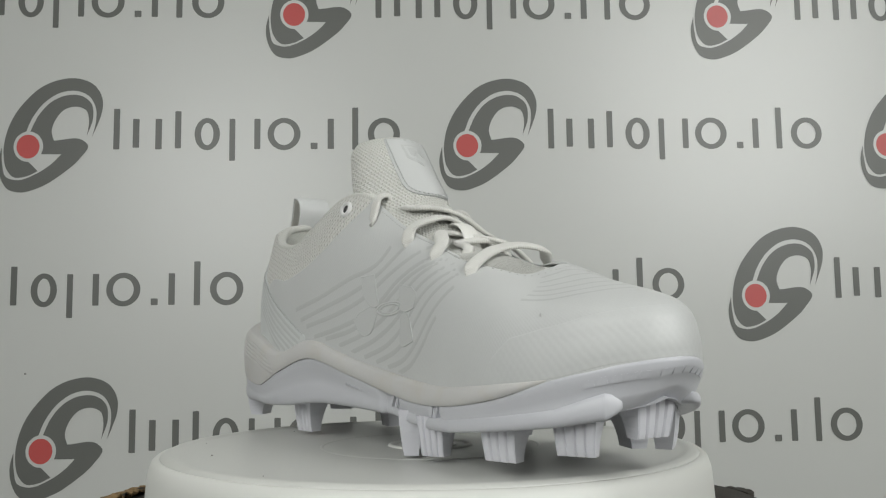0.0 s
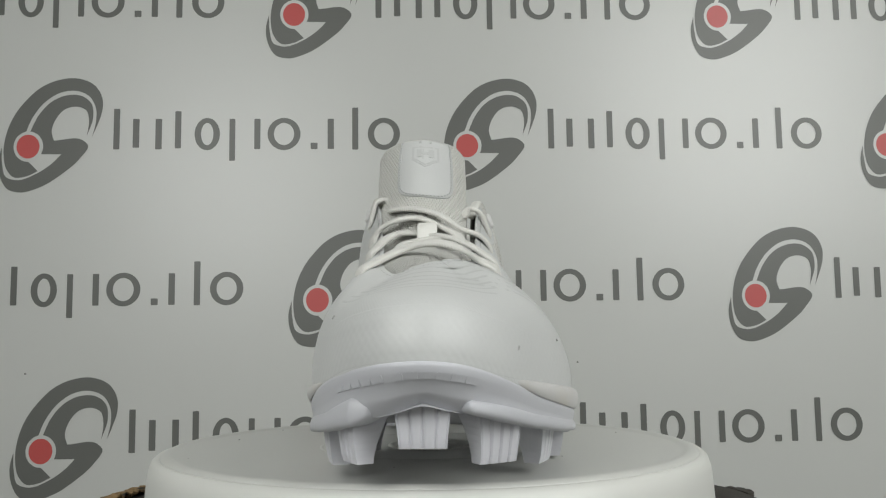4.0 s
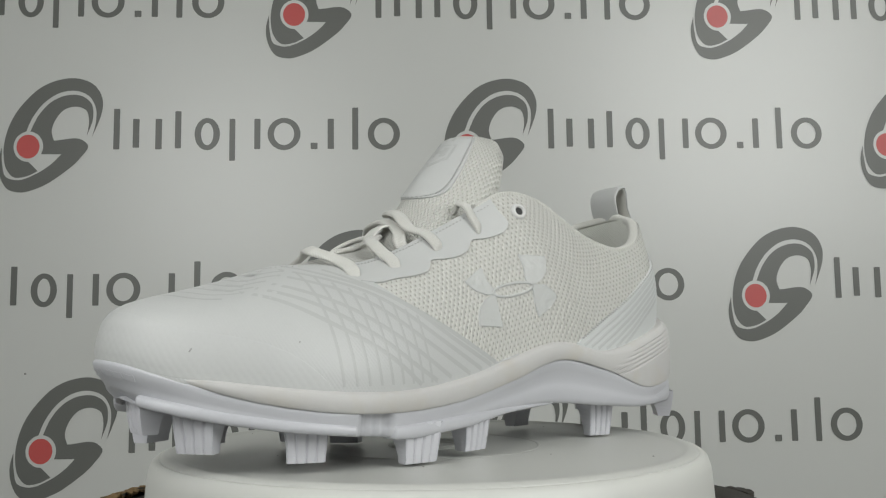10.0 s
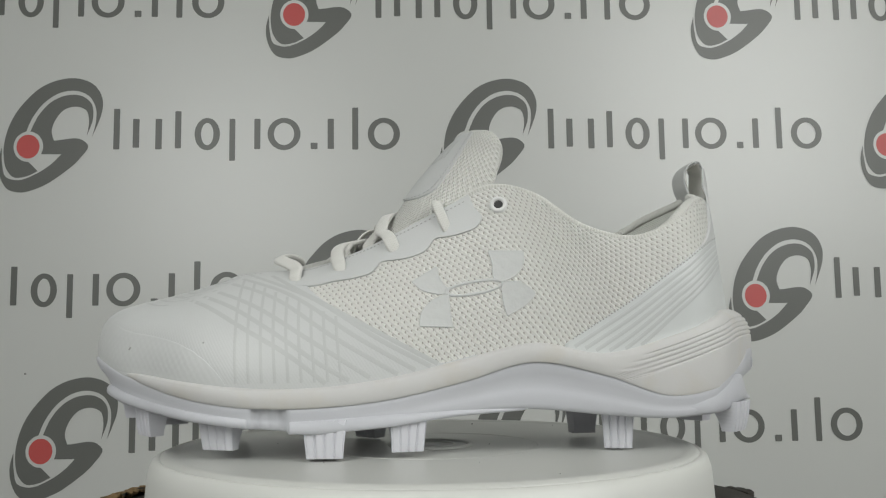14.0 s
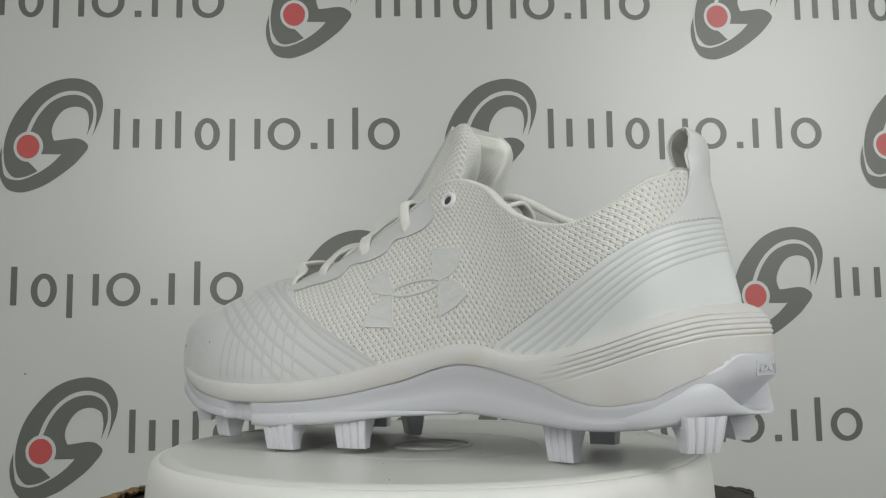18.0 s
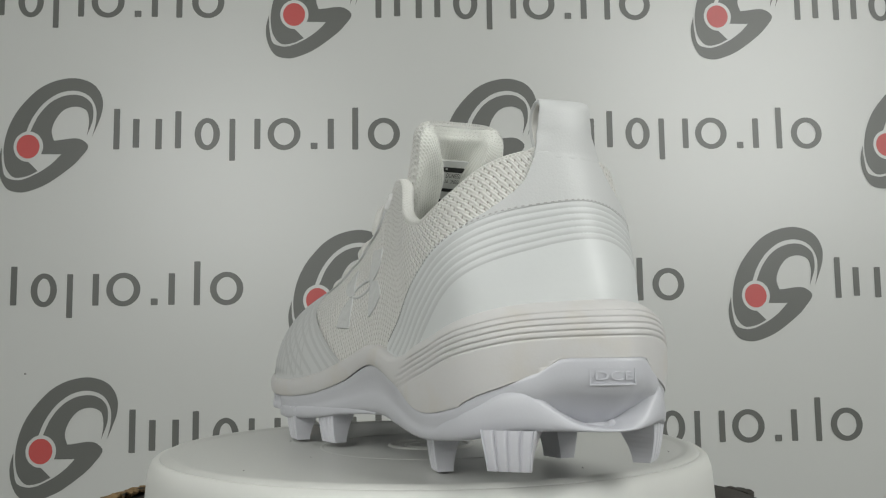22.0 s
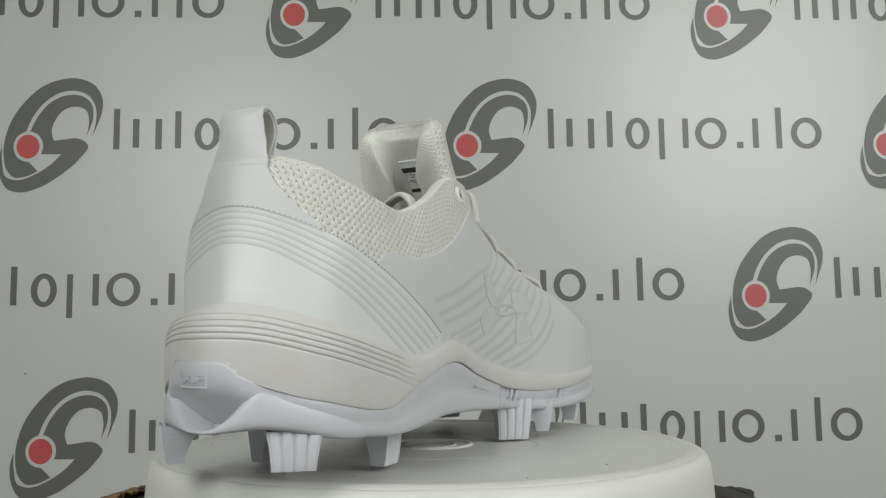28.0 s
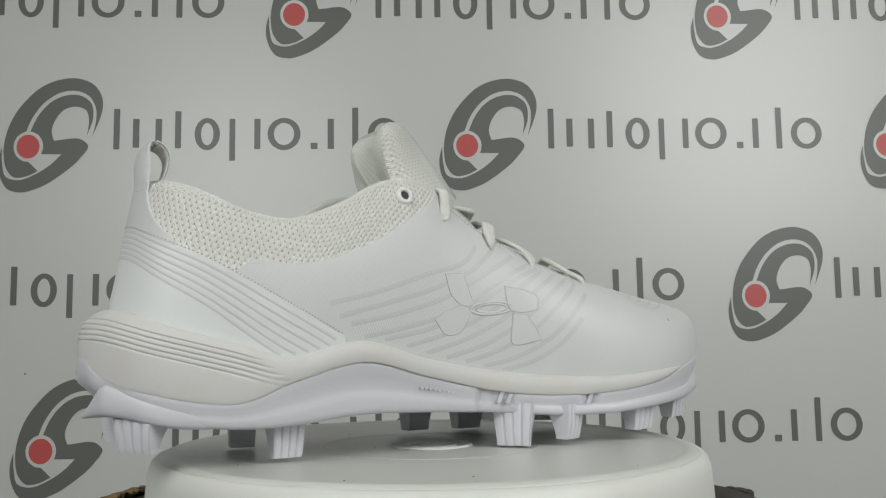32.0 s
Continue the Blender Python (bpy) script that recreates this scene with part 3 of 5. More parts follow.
def inside(poly, x, y):
    c, n = False, len(poly)
    for i in range(n):
        x0, y0 = poly[i]
        x1, y1 = poly[(i + 1) % n]
        if (y0 > y) != (y1 > y) and x < (x1 - x0) * (y - y0) / (y1 - y0) + x0:
            c = not c
    return c


def line_av(side, xz, n=28):
    """Stations and heights along a smooth line given by x and z on one side."""
    return np.array([find(side, x, z) for x, z in smooth_path(xz, n)])


def RIDGE(low, high):
    """Section of a soft ridge."""
    return [(k / 8 - 0.5, low + (high - low) * math.cos((k / 8 - 0.5) * math.pi) ** 1.4) for k in range(9)]


def ribbon(name, av, width, high, material, label="", base=0.0, parent=None, low=-0.02, round_top=False):
    """A low raised band along a line on the wall."""
    av = np.asarray(av, float)
    p, n = upper(av[:, 0], av[:, 1]), normal(av[:, 0], av[:, 1])
    t = unit(np.gradient(p, axis=0))
    s = np.cross(t, n)
    v, uv = [], []
    run = np.r_[0, np.cumsum(np.linalg.norm(np.diff(p, axis=0), axis=1))]
    for i in range(len(p)):
        for w, h in (RIDGE(low, high) if round_top else ((-.5, low), (-.42, high), (.42, high), (.5, low))):
            v.append(p[i] + s[i] * width * w + n[i] * (base + h))
            uv.append((run[i], w * width))
    return part(name, v, lattice(len(p), len(v) // len(p)), material, parent or shoe, label, uv)


def height_of(side_rows):
    """Height curve from rows (x, z): for a station, the wall height at which the wall meets that line."""
    xs = smooth_path(np.array(sorted(side_rows), float), 90)

    def at(a):
        lo, hi = 0.0, 1.0
        for _ in range(22):
            mid = (lo + hi) / 2
            p = upper(a, mid)
            if p[2] < np.interp(p[0], xs[:, 0], xs[:, 1]):
                lo = mid
            else:
                hi = mid
        return lo
    return at


def across(na, nv, j):
    """Faces that close a ring of the loft from side to side."""
    h = na // 2
    f = [(i * nv + j, (i + 1) * nv + j, (na - i - 1) * nv + j, (na - i) * nv + j) for i in range(1, h - 1)]
    return f + [(j, nv + j, (na - 1) * nv + j), ((h - 1) * nv + j, h * nv + j, (h + 1) * nv + j)]


def heel_step(a, z):
    """The plate's top edge, with the step up to the plaque at the heel."""
    d = np.abs(a - 0.998)
    flat = np.where(d < 0.06, np.minimum(z, 3.05), z)
    panel = np.interp(d, [0, 0.020, 0.024, 0.030, 0.034, 0.05, 0.07, 0.085], [4.2, 4.2, 4.13, 3.76, 3.64, 3.36, 3.05, 2.75])
    return np.where(d < 0.085, np.maximum(flat, panel), z)


# ---- outsole plate ----
def under(a, q):
    """How far the toe bumper draws in below its rim; q: height on the plate."""
    a = np.asarray(a, float) % 2
    return np.exp(-(np.minimum(a, 2 - a) / 0.09) ** 2) * (0.85 * (max(0.0, 0.84 - q) / 0.84) ** 1.15 - 0.13 * (q > 0.2))


def plate_mesh():
    na = 420
    A = np.linspace(0, 2, na, endpoint=False)
    s, n = SOLE(A), outward(A)
    zb, zp = s[:, 2], s[:, 3]
    zp = heel_step(A, zp)
    arch = np.exp(-((A - 0.69) / 0.11) ** 2) + np.exp(-((A - 1.32) / 0.11) ** 2)
    flex = np.zeros(na)
    for c, w in ((0.360, 0.026), (1.487, 0.03), (1.63, 0.012)):
        d = np.abs(A - c) / w
        flex = np.maximum(flex, np.where(d < 1, (0.26 if c < 1 else 0.16) + 0.05 * np.cos(A * 900), 0.0) * np.clip((1 - d) * 4, 0, 1))
    heel = np.exp(-((A - 1.0) / 0.05) ** 2)
    rows = []
    for q, o in ((1.0, -0.35), (1.0, -0.04), (0.97, 0.03), (0.9, 0.05), (0.75, 0.04), (0.55, 0.0), (0.42, -0.02), (0.34, 0.0), (0.26, 0.0), (0.12, -0.03), (0.04, -0.08), (0.0, -0.18), (0.0, -0.6), (0.1, -1.2), (0.25, -2.4)):
        lip = o
        if q > 0.5:
            lip = o - 0.30 * arch * (1 - q) * 2 - under(A, q)
        elif 0.0 <= q <= 0.5 and o > -0.3:
            lip = o - 0.22 * arch - 1.15 * heel * (0.5 - q) * 2 - under(A, q)
        proud = np.clip((0.05 - np.abs(A - 0.998)) / 0.012, 0, 1)
        off = lip - (flex if q < 0.95 else flex * 0.3) + (0.13 * proud if q > 0.5 else 0.0)
        z = zb + (zp - zb) * q
        rows.append(np.column_stack([s[:, :2] + n * np.broadcast_to(off, na)[:, None], z]))
    nv = len(rows)
    v = np.stack(rows, 1).reshape(-1, 3)
    f = lattice(na, nv, True)
    f += across(na, nv, nv - 1) + across(na, nv, 0)
    return v, f


def flange(name, rows, soft=False):
    """A rounded arm of the plate that carries the cleats: rows of station, foot, head and how far it stands out."""
    r = np.array(rows)
    N = int(90 + 400 * max(0.0, r[-1, 0] - r[0, 0] - 0.21) * 6)
    A = np.linspace(r[0, 0], r[-1, 0], N)
    lo, hi, out = (np.convolve(np.pad(np.interp(A, r[:, 0], r[:, k]), 4, "edge"), np.full(9, 1 / 9), "valid") for k in (1, 2, 3))
    s, n = SOLE(A), outward(A)
    e = np.minimum(np.linspace(0, 1, N), np.linspace(1, 0, N))
    end = np.clip(e / (0.05 if soft else 0.018), 0.0, 1) ** 0.5
    ring = [(-0.75, 0.02), (-0.3, 0.0), (-0.08, 0.03), (0.0, 0.16), (0.02, 0.4), (0.0, 0.72), (-0.06, 0.92), (-0.2, 1.0), (-0.45, 1.0)]
    if soft:
        ring = ring[:4] + [(0.02, 0.4), (0.0, 0.62), (-0.03, 0.8), (-0.08, 0.92), (-0.22, 1.0), (-1.1, 0.98)]
    v = []
    for i in range(N):
        mid = (lo[i] + hi[i]) / 2
        for o, q in ring:
            z = lo[i] + (hi[i] - lo[i]) * q
            v.append((*(s[i, :2] + n[i] * (out[i] * end[i] + o + (1 - end[i]) * -0.3)), mid + (z - mid) * (0.35 + 0.65 * end[i])))
    k = len(ring)
    part(name, v, lattice(N, k) + [tuple(range(k)), tuple((N - 1) * k + i for i in range(k))[::-1]], M_PLATE, shoe)


flange("plate_flange", [(0.052, 2.52, 2.92, -0.08), (0.075, 2.35, 2.8, 0.0), (0.11, 2.12, 2.62, 0.03), (0.16, 1.85, 2.32, 0.05), (0.24, 1.55, 1.98, 0.08), (0.335, 1.3, 1.7, 0.06)])
flange("plate_flange", [(0.383, 1.08, 1.6, 0.06), (0.42, 1.05, 1.62, 0.12), (0.52, 1.25, 1.78, 0.08), (0.60, 1.58, 1.88, -0.1), (0.69, 1.75, 1.95, -0.4)])
flange("plate_flange", [(1.52, 1.45, 1.95, 0.02), (1.60, 1.3, 1.8, 0.06), (1.67, 1.35, 1.85, 0.08), (1.76, 1.6, 2.15, 0.08), (1.84, 1.82, 2.48, 0.06), (1.88, 2.0, 2.82, 0.06), (1.905, 2.1, 3.02, 0.06), (1.922, 2.2, 3.08, 0.02)], True)
flange("heel_flange", [(0.862, 1.5, 2.2, -0.14), (0.88, 1.46, 2.3, -0.04), (0.90, 1.48, 2.46, 0.02), (0.918, 1.56, 2.66, 0.05), (0.934, 1.67, 2.9, 0.09), (0.942, 1.74, 3.04, 0.14), (0.949, 1.8, 3.13, 0.2), (0.958, 1.85, 3.18, 0.23), (0.965, 1.88, 3.06, 0.21),
                       (0.972, 1.89, 2.62, 0.14), (0.979, 1.89, 2.24, 0.06), (0.986, 1.88, 2.04, 0.02), (0.998, 1.88, 1.98, 0.0), (1.008, 1.88, 2.02, 0.02), (1.016, 1.9, 2.16, 0.06), (1.024, 1.94, 2.46, 0.12), (1.032, 1.98, 2.88, 0.18), (1.04, 2.02, 3.24, 0.24), (1.046, 2.02, 3.22, 0.2), (1.052, 1.98, 3.12, 0.13),
                       (1.062, 1.92, 3.0, 0.07), (1.082, 1.72, 2.68, 0.05), (1.10, 1.58, 2.46, 0.02), (1.12, 1.52, 2.3, -0.04), (1.138, 1.52, 2.2, -0.14)], True)

v, f = plate_mesh()
part("outsole_plate", v, f, M_PLATE, shoe, "glossy bluish-white moulded plate")


# ---- midsole ----
def foam_mesh():
    na, nv = 480, 120
    A = np.linspace(0, 2, na, endpoint=False)
    s, n = SOLE(A), outward(A)
    d = np.abs(A - 1.0)
    zp = heel_step(A, s[:, 3]) - 0.08
    zf = s[:, 4]
    thick = np.clip((zf - zp) / 0.5, 0, 1)
    q = np.linspace(0, 1, nv)
    v = np.empty((na, nv + 2, 3))
    z0 = np.where(d < 0.06, np.minimum(s[:, 3], 3.05), s[:, 3]) - 0.04
    for j, uj in enumerate(q):
        zj = np.maximum(zf - (zf - z0) * (1 - uj), zp)
        u = np.clip((zj - z0) / np.maximum(zf - z0, 0.02), 0, 1)
        bulge = 0.07 + 0.12 * np.abs(np.sin(np.pi * u)) ** 0.6
        rolled = 0.11 * np.maximum(0, (u - 0.8) / 0.2) ** 2
        off = (bulge - rolled) * thick - 0.06 * (1 - thick) - 0.05 * u * u * np.exp(-(d / 0.08) ** 2)
        # the shoulder that rounds over behind the heel
        up = np.clip((zj - zf + 1.15) / 1.15, 0, 1)
        off = off - 0.85 * (1 - np.sqrt(np.maximum(0.0, 1 - up ** 2))) * np.exp(-(d / 0.07) ** 2)
        # grooves that run round the heel
        g = np.zeros(na)
        below = zf - zj
        for k in range(5):
            end = 0.175 + 0.014 * k
            g = np.maximum(g, np.exp(-((below - 0.38 - 0.19 * k) / 0.026) ** 2) * np.clip((end - d) / 0.015, 0, 1))
        off = off - 0.07 * g
        v[:, j, :2] = s[:, :2] + n * off[:, None]
        v[:, j, 2] = zj
    v[:, nv, :2], v[:, nv, 2] = s[:, :2] - n * (0.45 + 0.85 * np.exp(-(d / 0.07) ** 2))[:, None], zf - 0.02
    v[:, nv + 1, :2], v[:, nv + 1, 2] = s[:, :2] - n * 2.2, zf - 0.35
    f = lattice(na, nv + 2, True)
    f += across(na, nv + 2, 0)
    return v.reshape(-1, 3), f


v, f = foam_mesh()
part("midsole", v, f, M_FOAM, shoe, "warm off-white foam midsole with grooves round the heel")

# ---- upper: the mesh sock and what is laid on it ----
wall_grid("upper_mesh", 0.0, 2.0, 320, 30, lambda a: 0.0, lambda a: 1.0, 0.0, M_MESH, "cream white knitted mesh", skirt=False)
OUT_EDGE = height_of([(-9, 2.0), (-0.75, 3.55), (1.2, 4.45), (3.5, 5.7), (5.0, 6.75), (5.7, 7.6), (6.3, 9.0), (15, 9)])
IN_EDGE = height_of([(-14, 6.0), (-10.2, 6.6), (-9.5, 7.3), (-8.9, 7.68), (-7.3, 7.6), (-5.7, 7.9), (-3.7, 8.75), (-2.2, 9.7), (-1.1, 10.5), (0, 13), (15, 13)])
wall_grid("vamp_overlay", 1.13, 2.63, 300, 26, lambda a: -0.03, lambda a: max(0.012, min(1.0, (OUT_EDGE(a) if a < 1 else IN_EDGE(a)))), 0.07, M_VAMP, "smooth white coated overlay")


def counter_top(a):
    k = min(1.0, max(0.0, (a - 0.96) / 0.08))
    return max(0.012, min(0.93, (COUNTER_OUT(a) * (1 - k) if k < 1 else 0.0) + (COUNTER_IN(a) * k if k > 0 else 0.0)))


COUNTER_OUT = height_of([(-16, 9.2), (-12.9, 9.15), (-12.2, 8.9), (-10.4, 7.75), (-8.1, 6.15), (-5.7, 4.6), (-4.5, 3.8), (0, 1)])
COUNTER_IN = height_of([(-16, 9.2), (-12.9, 9.15), (-12.3, 8.75), (-10.3, 7.75), (-8.1, 6.5), (-5.8, 5.2), (-4.8, 4.6), (-4.0, 3.9), (0, 1)])
wall_grid("heel_counter", 0.735, 1.285, 170, 20, lambda a: -0.04, counter_top, 0.10, M_PEARL, "satin pearl-white moulded heel counter")
RIB_OUT = [(-16, 9.2), (-12.9, 9.15), (-12.2, 8.9), (-10.4, 7.75), (-8.1, 6.15), (-5.7, 4.6), (-4.5, 3.8), (0, 1)]
RIB_IN = [(-16, 9.2), (-12.9, 9.15), (-12.3, 8.75), (-10.3, 7.75), (-8.1, 6.5), (-5.8, 5.2), (-4.8, 4.6), (-4.0, 3.9), (0, 1)]
for k in range(1, 7):
    drop = [(x, z - k * float(np.interp(x, [-14, -12, -8], [0.19, 0.26, 0.36]))) for x, z in RIB_OUT], [(x, z - k * float(np.interp(x, [-14, -12, -8], [0.19, 0.26, 0.36]))) for x, z in RIB_IN]
    ho, hi = height_of(drop[0]), height_of(drop[1])
    av = []
    for a in np.linspace(0.74, 1.27, 170):
        w = min(1.0, max(0.0, (a - 0.96) / 0.08))
        av.append((a, min(0.93, (ho(a) * (1 - w) if w < 1 else 0.0) + (hi(a) * w if w > 0 else 0.0))))
    av = [p for p in av if p[1] > 0.012]
    ribbon("heel_rib", av, 0.2, 0.114, M_RIB, low=0.096, round_top=True)
# stitching along the counter
A = np.linspace(0.745, 1.275, 130)
for a in A:
    vt = counter_top(a) * 0.985
    b = a + 0.0019
    ribbon("stitch", [(a, vt), ((a + b) / 2, (vt + counter_top(b) * .985) / 2), (b, counter_top(b) * 0.985)], 0.05, 0.125, M_STITCH)

# eyestay on the outer side, scalloped
low = line_av(1, [(5.6, 6.9), (5.0, 6.85), (4.0, 7.05), (3.1, 7.2), (2.4, 7.45), (2.1, 7.85), (1.5, 7.95), (0.9, 8.05), (0.2, 8.35), (-0.2, 8.85), (-0.8, 8.95), (-1.4, 9.1), (-1.95, 9.35), (-2.2, 9.75), (-1.9, 10.2)], 60)
top = [(a, 0.995) for a in np.linspace(0.667, 0.40, 30)]
patch("eyestay", list(low) + top, 0.085, M_UPPER, "smooth white scalloped eyestay")
# toe cap


def cap_edge(a):
    a = a if a < 1 else a - 2
    return float(np.interp(a, [-0.27, -0.25, -0.22, -0.17, -0.12, -0.06, 0.0, 0.03, 0.065, 0.10, 0.14, 0.18, 0.21, 0.24, 0.265, 0.285, 0.30], [0.012, 0.15, 0.27, 0.33, 0.36, 0.38, 0.38, 0.375, 0.345, 0.315, 0.29, 0.265, 0.24, 0.20, 0.145, 0.08, 0.012]))


wall_grid("toe_cap", 1.73, 2.30, 140, 18, lambda a: 0.0, cap_edge, 0.075, M_CAP, "matt white toe cap", edge=0.066)

# stripes
OUT_STRIPES = [[(11.0, 6.6), (9.3, 6.1), (7.4, 5.1), (5.5, 4.0), (4.2, 3.0)], [(10.5, 6.8), (8.1, 6.0), (6.0, 4.8), (4.2, 3.6), (3.3, 3.1)], [(9.9, 7.0), (7.1, 6.0), (4.9, 4.7), (2.5, 3.2)],
               [(9.2, 7.25), (6.5, 6.4), (3.8, 4.7), (1.4, 3.3)], [(8.5, 7.4), (5.8, 6.5), (2.9, 4.7), (0.7, 3.45)], [(7.9, 7.5), (4.8, 6.3), (2.0, 4.6), (0.1, 3.6)], [(6.7, 7.35), (3.4, 5.6), (-0.2, 3.7)]]
for s in OUT_STRIPES:
    ribbon("stripe", line_av(1, s), 0.19, 0.074, M_STRIPE, low=0.0715)
for k in range(9):
    x = 7.8 - 0.5 * k
    zt = 7.2 - 0.2 * k
    ribbon("stripe", line_av(1, [(x + 0.05, zt), (x, zt * 0.6 + 1.5), (x - 0.15, 3.6), (x - 0.2, 3.05)]), 0.12, 0.0735, M_STRIPE, low=0.071)
IN_STRIPES = [[(-5.9, 6.1), (-3.8, 6.6), (-1.7, 7.3), (0.7, 8.2), (1.0, 8.6)], [(-5.5, 5.6), (-3.2, 6.2), (-1.1, 6.8), (0.9, 7.7), (1.9, 8.5)], [(-5.0, 5.3), (-2.6, 5.8), (-0.4, 6.5), (1.3, 7.4), (3.5, 8.5)], [(-4.4, 4.8), (-2.0, 5.3), (0.3, 6.0), (2.0, 7.1), (3.7, 7.9)], [(-3.5, 4.7), (-1.1, 5.2), (0.7, 6.0), (2.8, 7.2), (4.7, 7.9)], [(-2.5, 4.4), (-0.3, 5.0), (1.5, 5.8), (3.4, 7.1), (4.9, 7.9)], [(-1.6, 4.1), (0.4, 4.7), (2.1, 5.5), (3.9, 6.8), (5.4, 7.7)], [(-0.6, 3.9), (1.4, 4.5), (3.0, 5.4), (4.5, 6.6), (5.6, 7.3)], [(0.3, 3.7), (2.2, 4.3), (3.6, 5.1), (5.0, 6.3), (6.0, 7.1)], [(1.2, 3.5), (2.8, 3.9), (4.3, 4.7), (5.6, 5.9), (6.3, 6.6)], [(2.1, 3.3), (3.5, 3.7), (4.7, 4.4), (5.8, 5.5)]]
for s in IN_STRIPES:
    ribbon("stripe", line_av(-1, s), 0.21, 0.074, M_STRIPE, low=0.0715)
for k in range(6):
    A = np.linspace(-0.20 + 0.012 * k, 0.13 + 0.022 * k, 34)
    ribbon("stripe", [(a % 2, 0.60 + 0.066 * k - 0.25 * abs(a + 0.05) ) for a in A], 0.13, 0.0745, M_STRIPE, low=0.072)

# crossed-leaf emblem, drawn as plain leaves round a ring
LEAVES_OUT = [[(0.78, 7.02), (-0.23, 7.64), (-0.36, 7.1), (-0.7, 6.57), (-0.26, 6.5), (0.43, 6.7)], [(-0.84, 5.16), (0.49, 5.2), (0.42, 5.72), (0.0, 6.22), (-0.68, 6.52), (-0.75, 5.71)],
              [(-2.39, 8.29), (-3.84, 8.27), (-3.77, 7.62), (-3.42, 7.22), (-2.87, 7.0), (-2.6, 7.15), (-2.55, 7.75)], [(-2.9, 7.02), (-3.66, 6.99), (-4.25, 6.47), (-3.95, 6.12), (-3.1, 5.6), (-2.94, 6.22)]]
LEAVES_IN = [[(-0.67, 7.38), (0.23, 7.44), (0.45, 6.74), (0.69, 6.13), (0.3, 6.03), (-0.35, 6.45)], [(-1.2, 5.5), (-0.74, 5.85), (0.4, 6.0), (0.55, 5.75), (0.0, 4.95), (-0.6, 4.85)],
             [(2.25, 6.9), (3.24, 6.74), (3.77, 6.4), (3.69, 5.9), (3.01, 5.79), (2.49, 5.88)], [(2.59, 5.74), (3.21, 5.68), (3.52, 5.25), (3.83, 4.6), (2.5, 4.5), (2.53, 5.25)]]
for side, leaves, ring in ((1, LEAVES_OUT, (-1.76, 6.76)), (-1, LEAVES_IN, (1.55, 5.95))):
    em = new("side_emblem")
    em.parent = shoe
    em["label"] = "satin white crossed-leaf emblem"
    for lf in leaves:
        rim = flat_shape(lf, 5, ((0, 1, 4) if side > 0 else (0, 1, 3)) if len(lf) == 6 else (0, 1, 4))
        av = [find(side, x, z) for x, z in rim]
        patch("leaf", av, 0.05 if side > 0 else 0.10, M_GLOSS if side > 0 else M_UPPER, step=0.25, parent=em)
        ribbon("leaf_edge", av + av[:1], 0.05, 0.055 if side > 0 else 0.105, M_GLOSS if side > 0 else M_STRIPE, parent=em)
    for r in ((1.0,) if side > 0 else (1.0, 0.72)):
        loop = [find(side, ring[0] + (1.18 if side > 0 else 1.02) * r * math.cos(t), ring[1] + 0.26 * r * math.sin(t) - (0.19 * side + 0.0) * r * math.cos(t) * (1 if side > 0 else 0.3)) for t in np.linspace(0, 2 * math.pi, 48)]
        ribbon("ring", loop, 0.13 if side > 0 else 0.11, 0.05 if side > 0 else 0.10, M_GLOSS if side > 0 else M_UPPER, parent=em)

# ---- collar, lining, insole ----
A = np.linspace(0.645, 1.40, 150)
p = TOP(A)[:, :3]
n2 = outward(A)
def roll(a):
    """How far the padded collar rolls up and inward round the heel."""
    return np.exp(-((np.asarray(a) - 1.01) / 0.085) ** 4) * np.where(np.asarray(a) < 0.97, 0.5, 1.0)


h2 = roll(A)[:, None]
path = np.column_stack([p[:, :2] - n2 * (0.2 + 0.5 * h2), p[:, 2:] - 0.12 + 0.3 * h2])
B = np.linspace(0.89, 1.13, 70)
pb2, nb2, hb2 = TOP(B)[:, :3], outward(B), roll(B)
cv, cw = [], []
for i in range(70):
    for j in range(7):
        ph = j / 6 * math.pi / 2
        cv.append((*(pb2[i, :2] - nb2[i] * (0.72 * (1 - math.cos(ph)) * hb2[i] + 0.04 * j / 6)), pb2[i, 2] - 0.06 + 0.36 * math.sin(ph) * hb2[i]))
        cw.append((B[i] * 30, ph * 0.6))
part("collar_pad", cv, lattice(70, 7), M_MESH, shoe, "padded cream mesh heel collar", cw)
v, f, uv = tube(path, 0.24, 0.19, (0, 0, 1), 12)
part("collar", v, f, M_PIPE, shoe, "padded cream mesh collar", uv)


def lining_mesh(a0, a1, na=160, nv=14):
    A = np.linspace(a0, a1, na)
    q = np.linspace(1.0, 0.08, nv)
    aa, vv = np.meshgrid(A, q, indexing="ij")
    depth = 0.30 + 0.35 * np.sin(np.pi * (1 - vv)) ** 0.5
    p = on(aa, vv, -depth)
    k = (roll(aa) * np.clip((vv - 0.55) / 0.45, 0, 1))[..., None]
    p = p + k * np.concatenate([-outward(aa) * 0.5, np.full(aa.shape + (1,), 0.27)], -1)
    run = np.r_[0, np.cumsum(np.linalg.norm(np.diff(p[:, 0], axis=0), axis=1))]
    uv = np.stack([np.repeat(run[:, None], nv, 1), vv * 7], -1)
    return p.reshape(-1, 3), [x[::-1] for x in lattice(na, nv)], uv.reshape(-1, 2)


v, f, uv = lining_mesh(0.40, 1.66)
part("lining", v, f, M_LINING, shoe, "pale mesh lining", uv)
A = np.linspace(0, 2, 80, endpoint=False)
p = SOLE(A)
v = [(x, y, 3.9 if z < 3.9 else z - 0.4) for x, y, z in zip(p[:, 0] * 0.93, p[:, 1] * 0.86, p[:, 4])]
part("insole", v, [tuple(range(80))], M_SOCK, shoe)

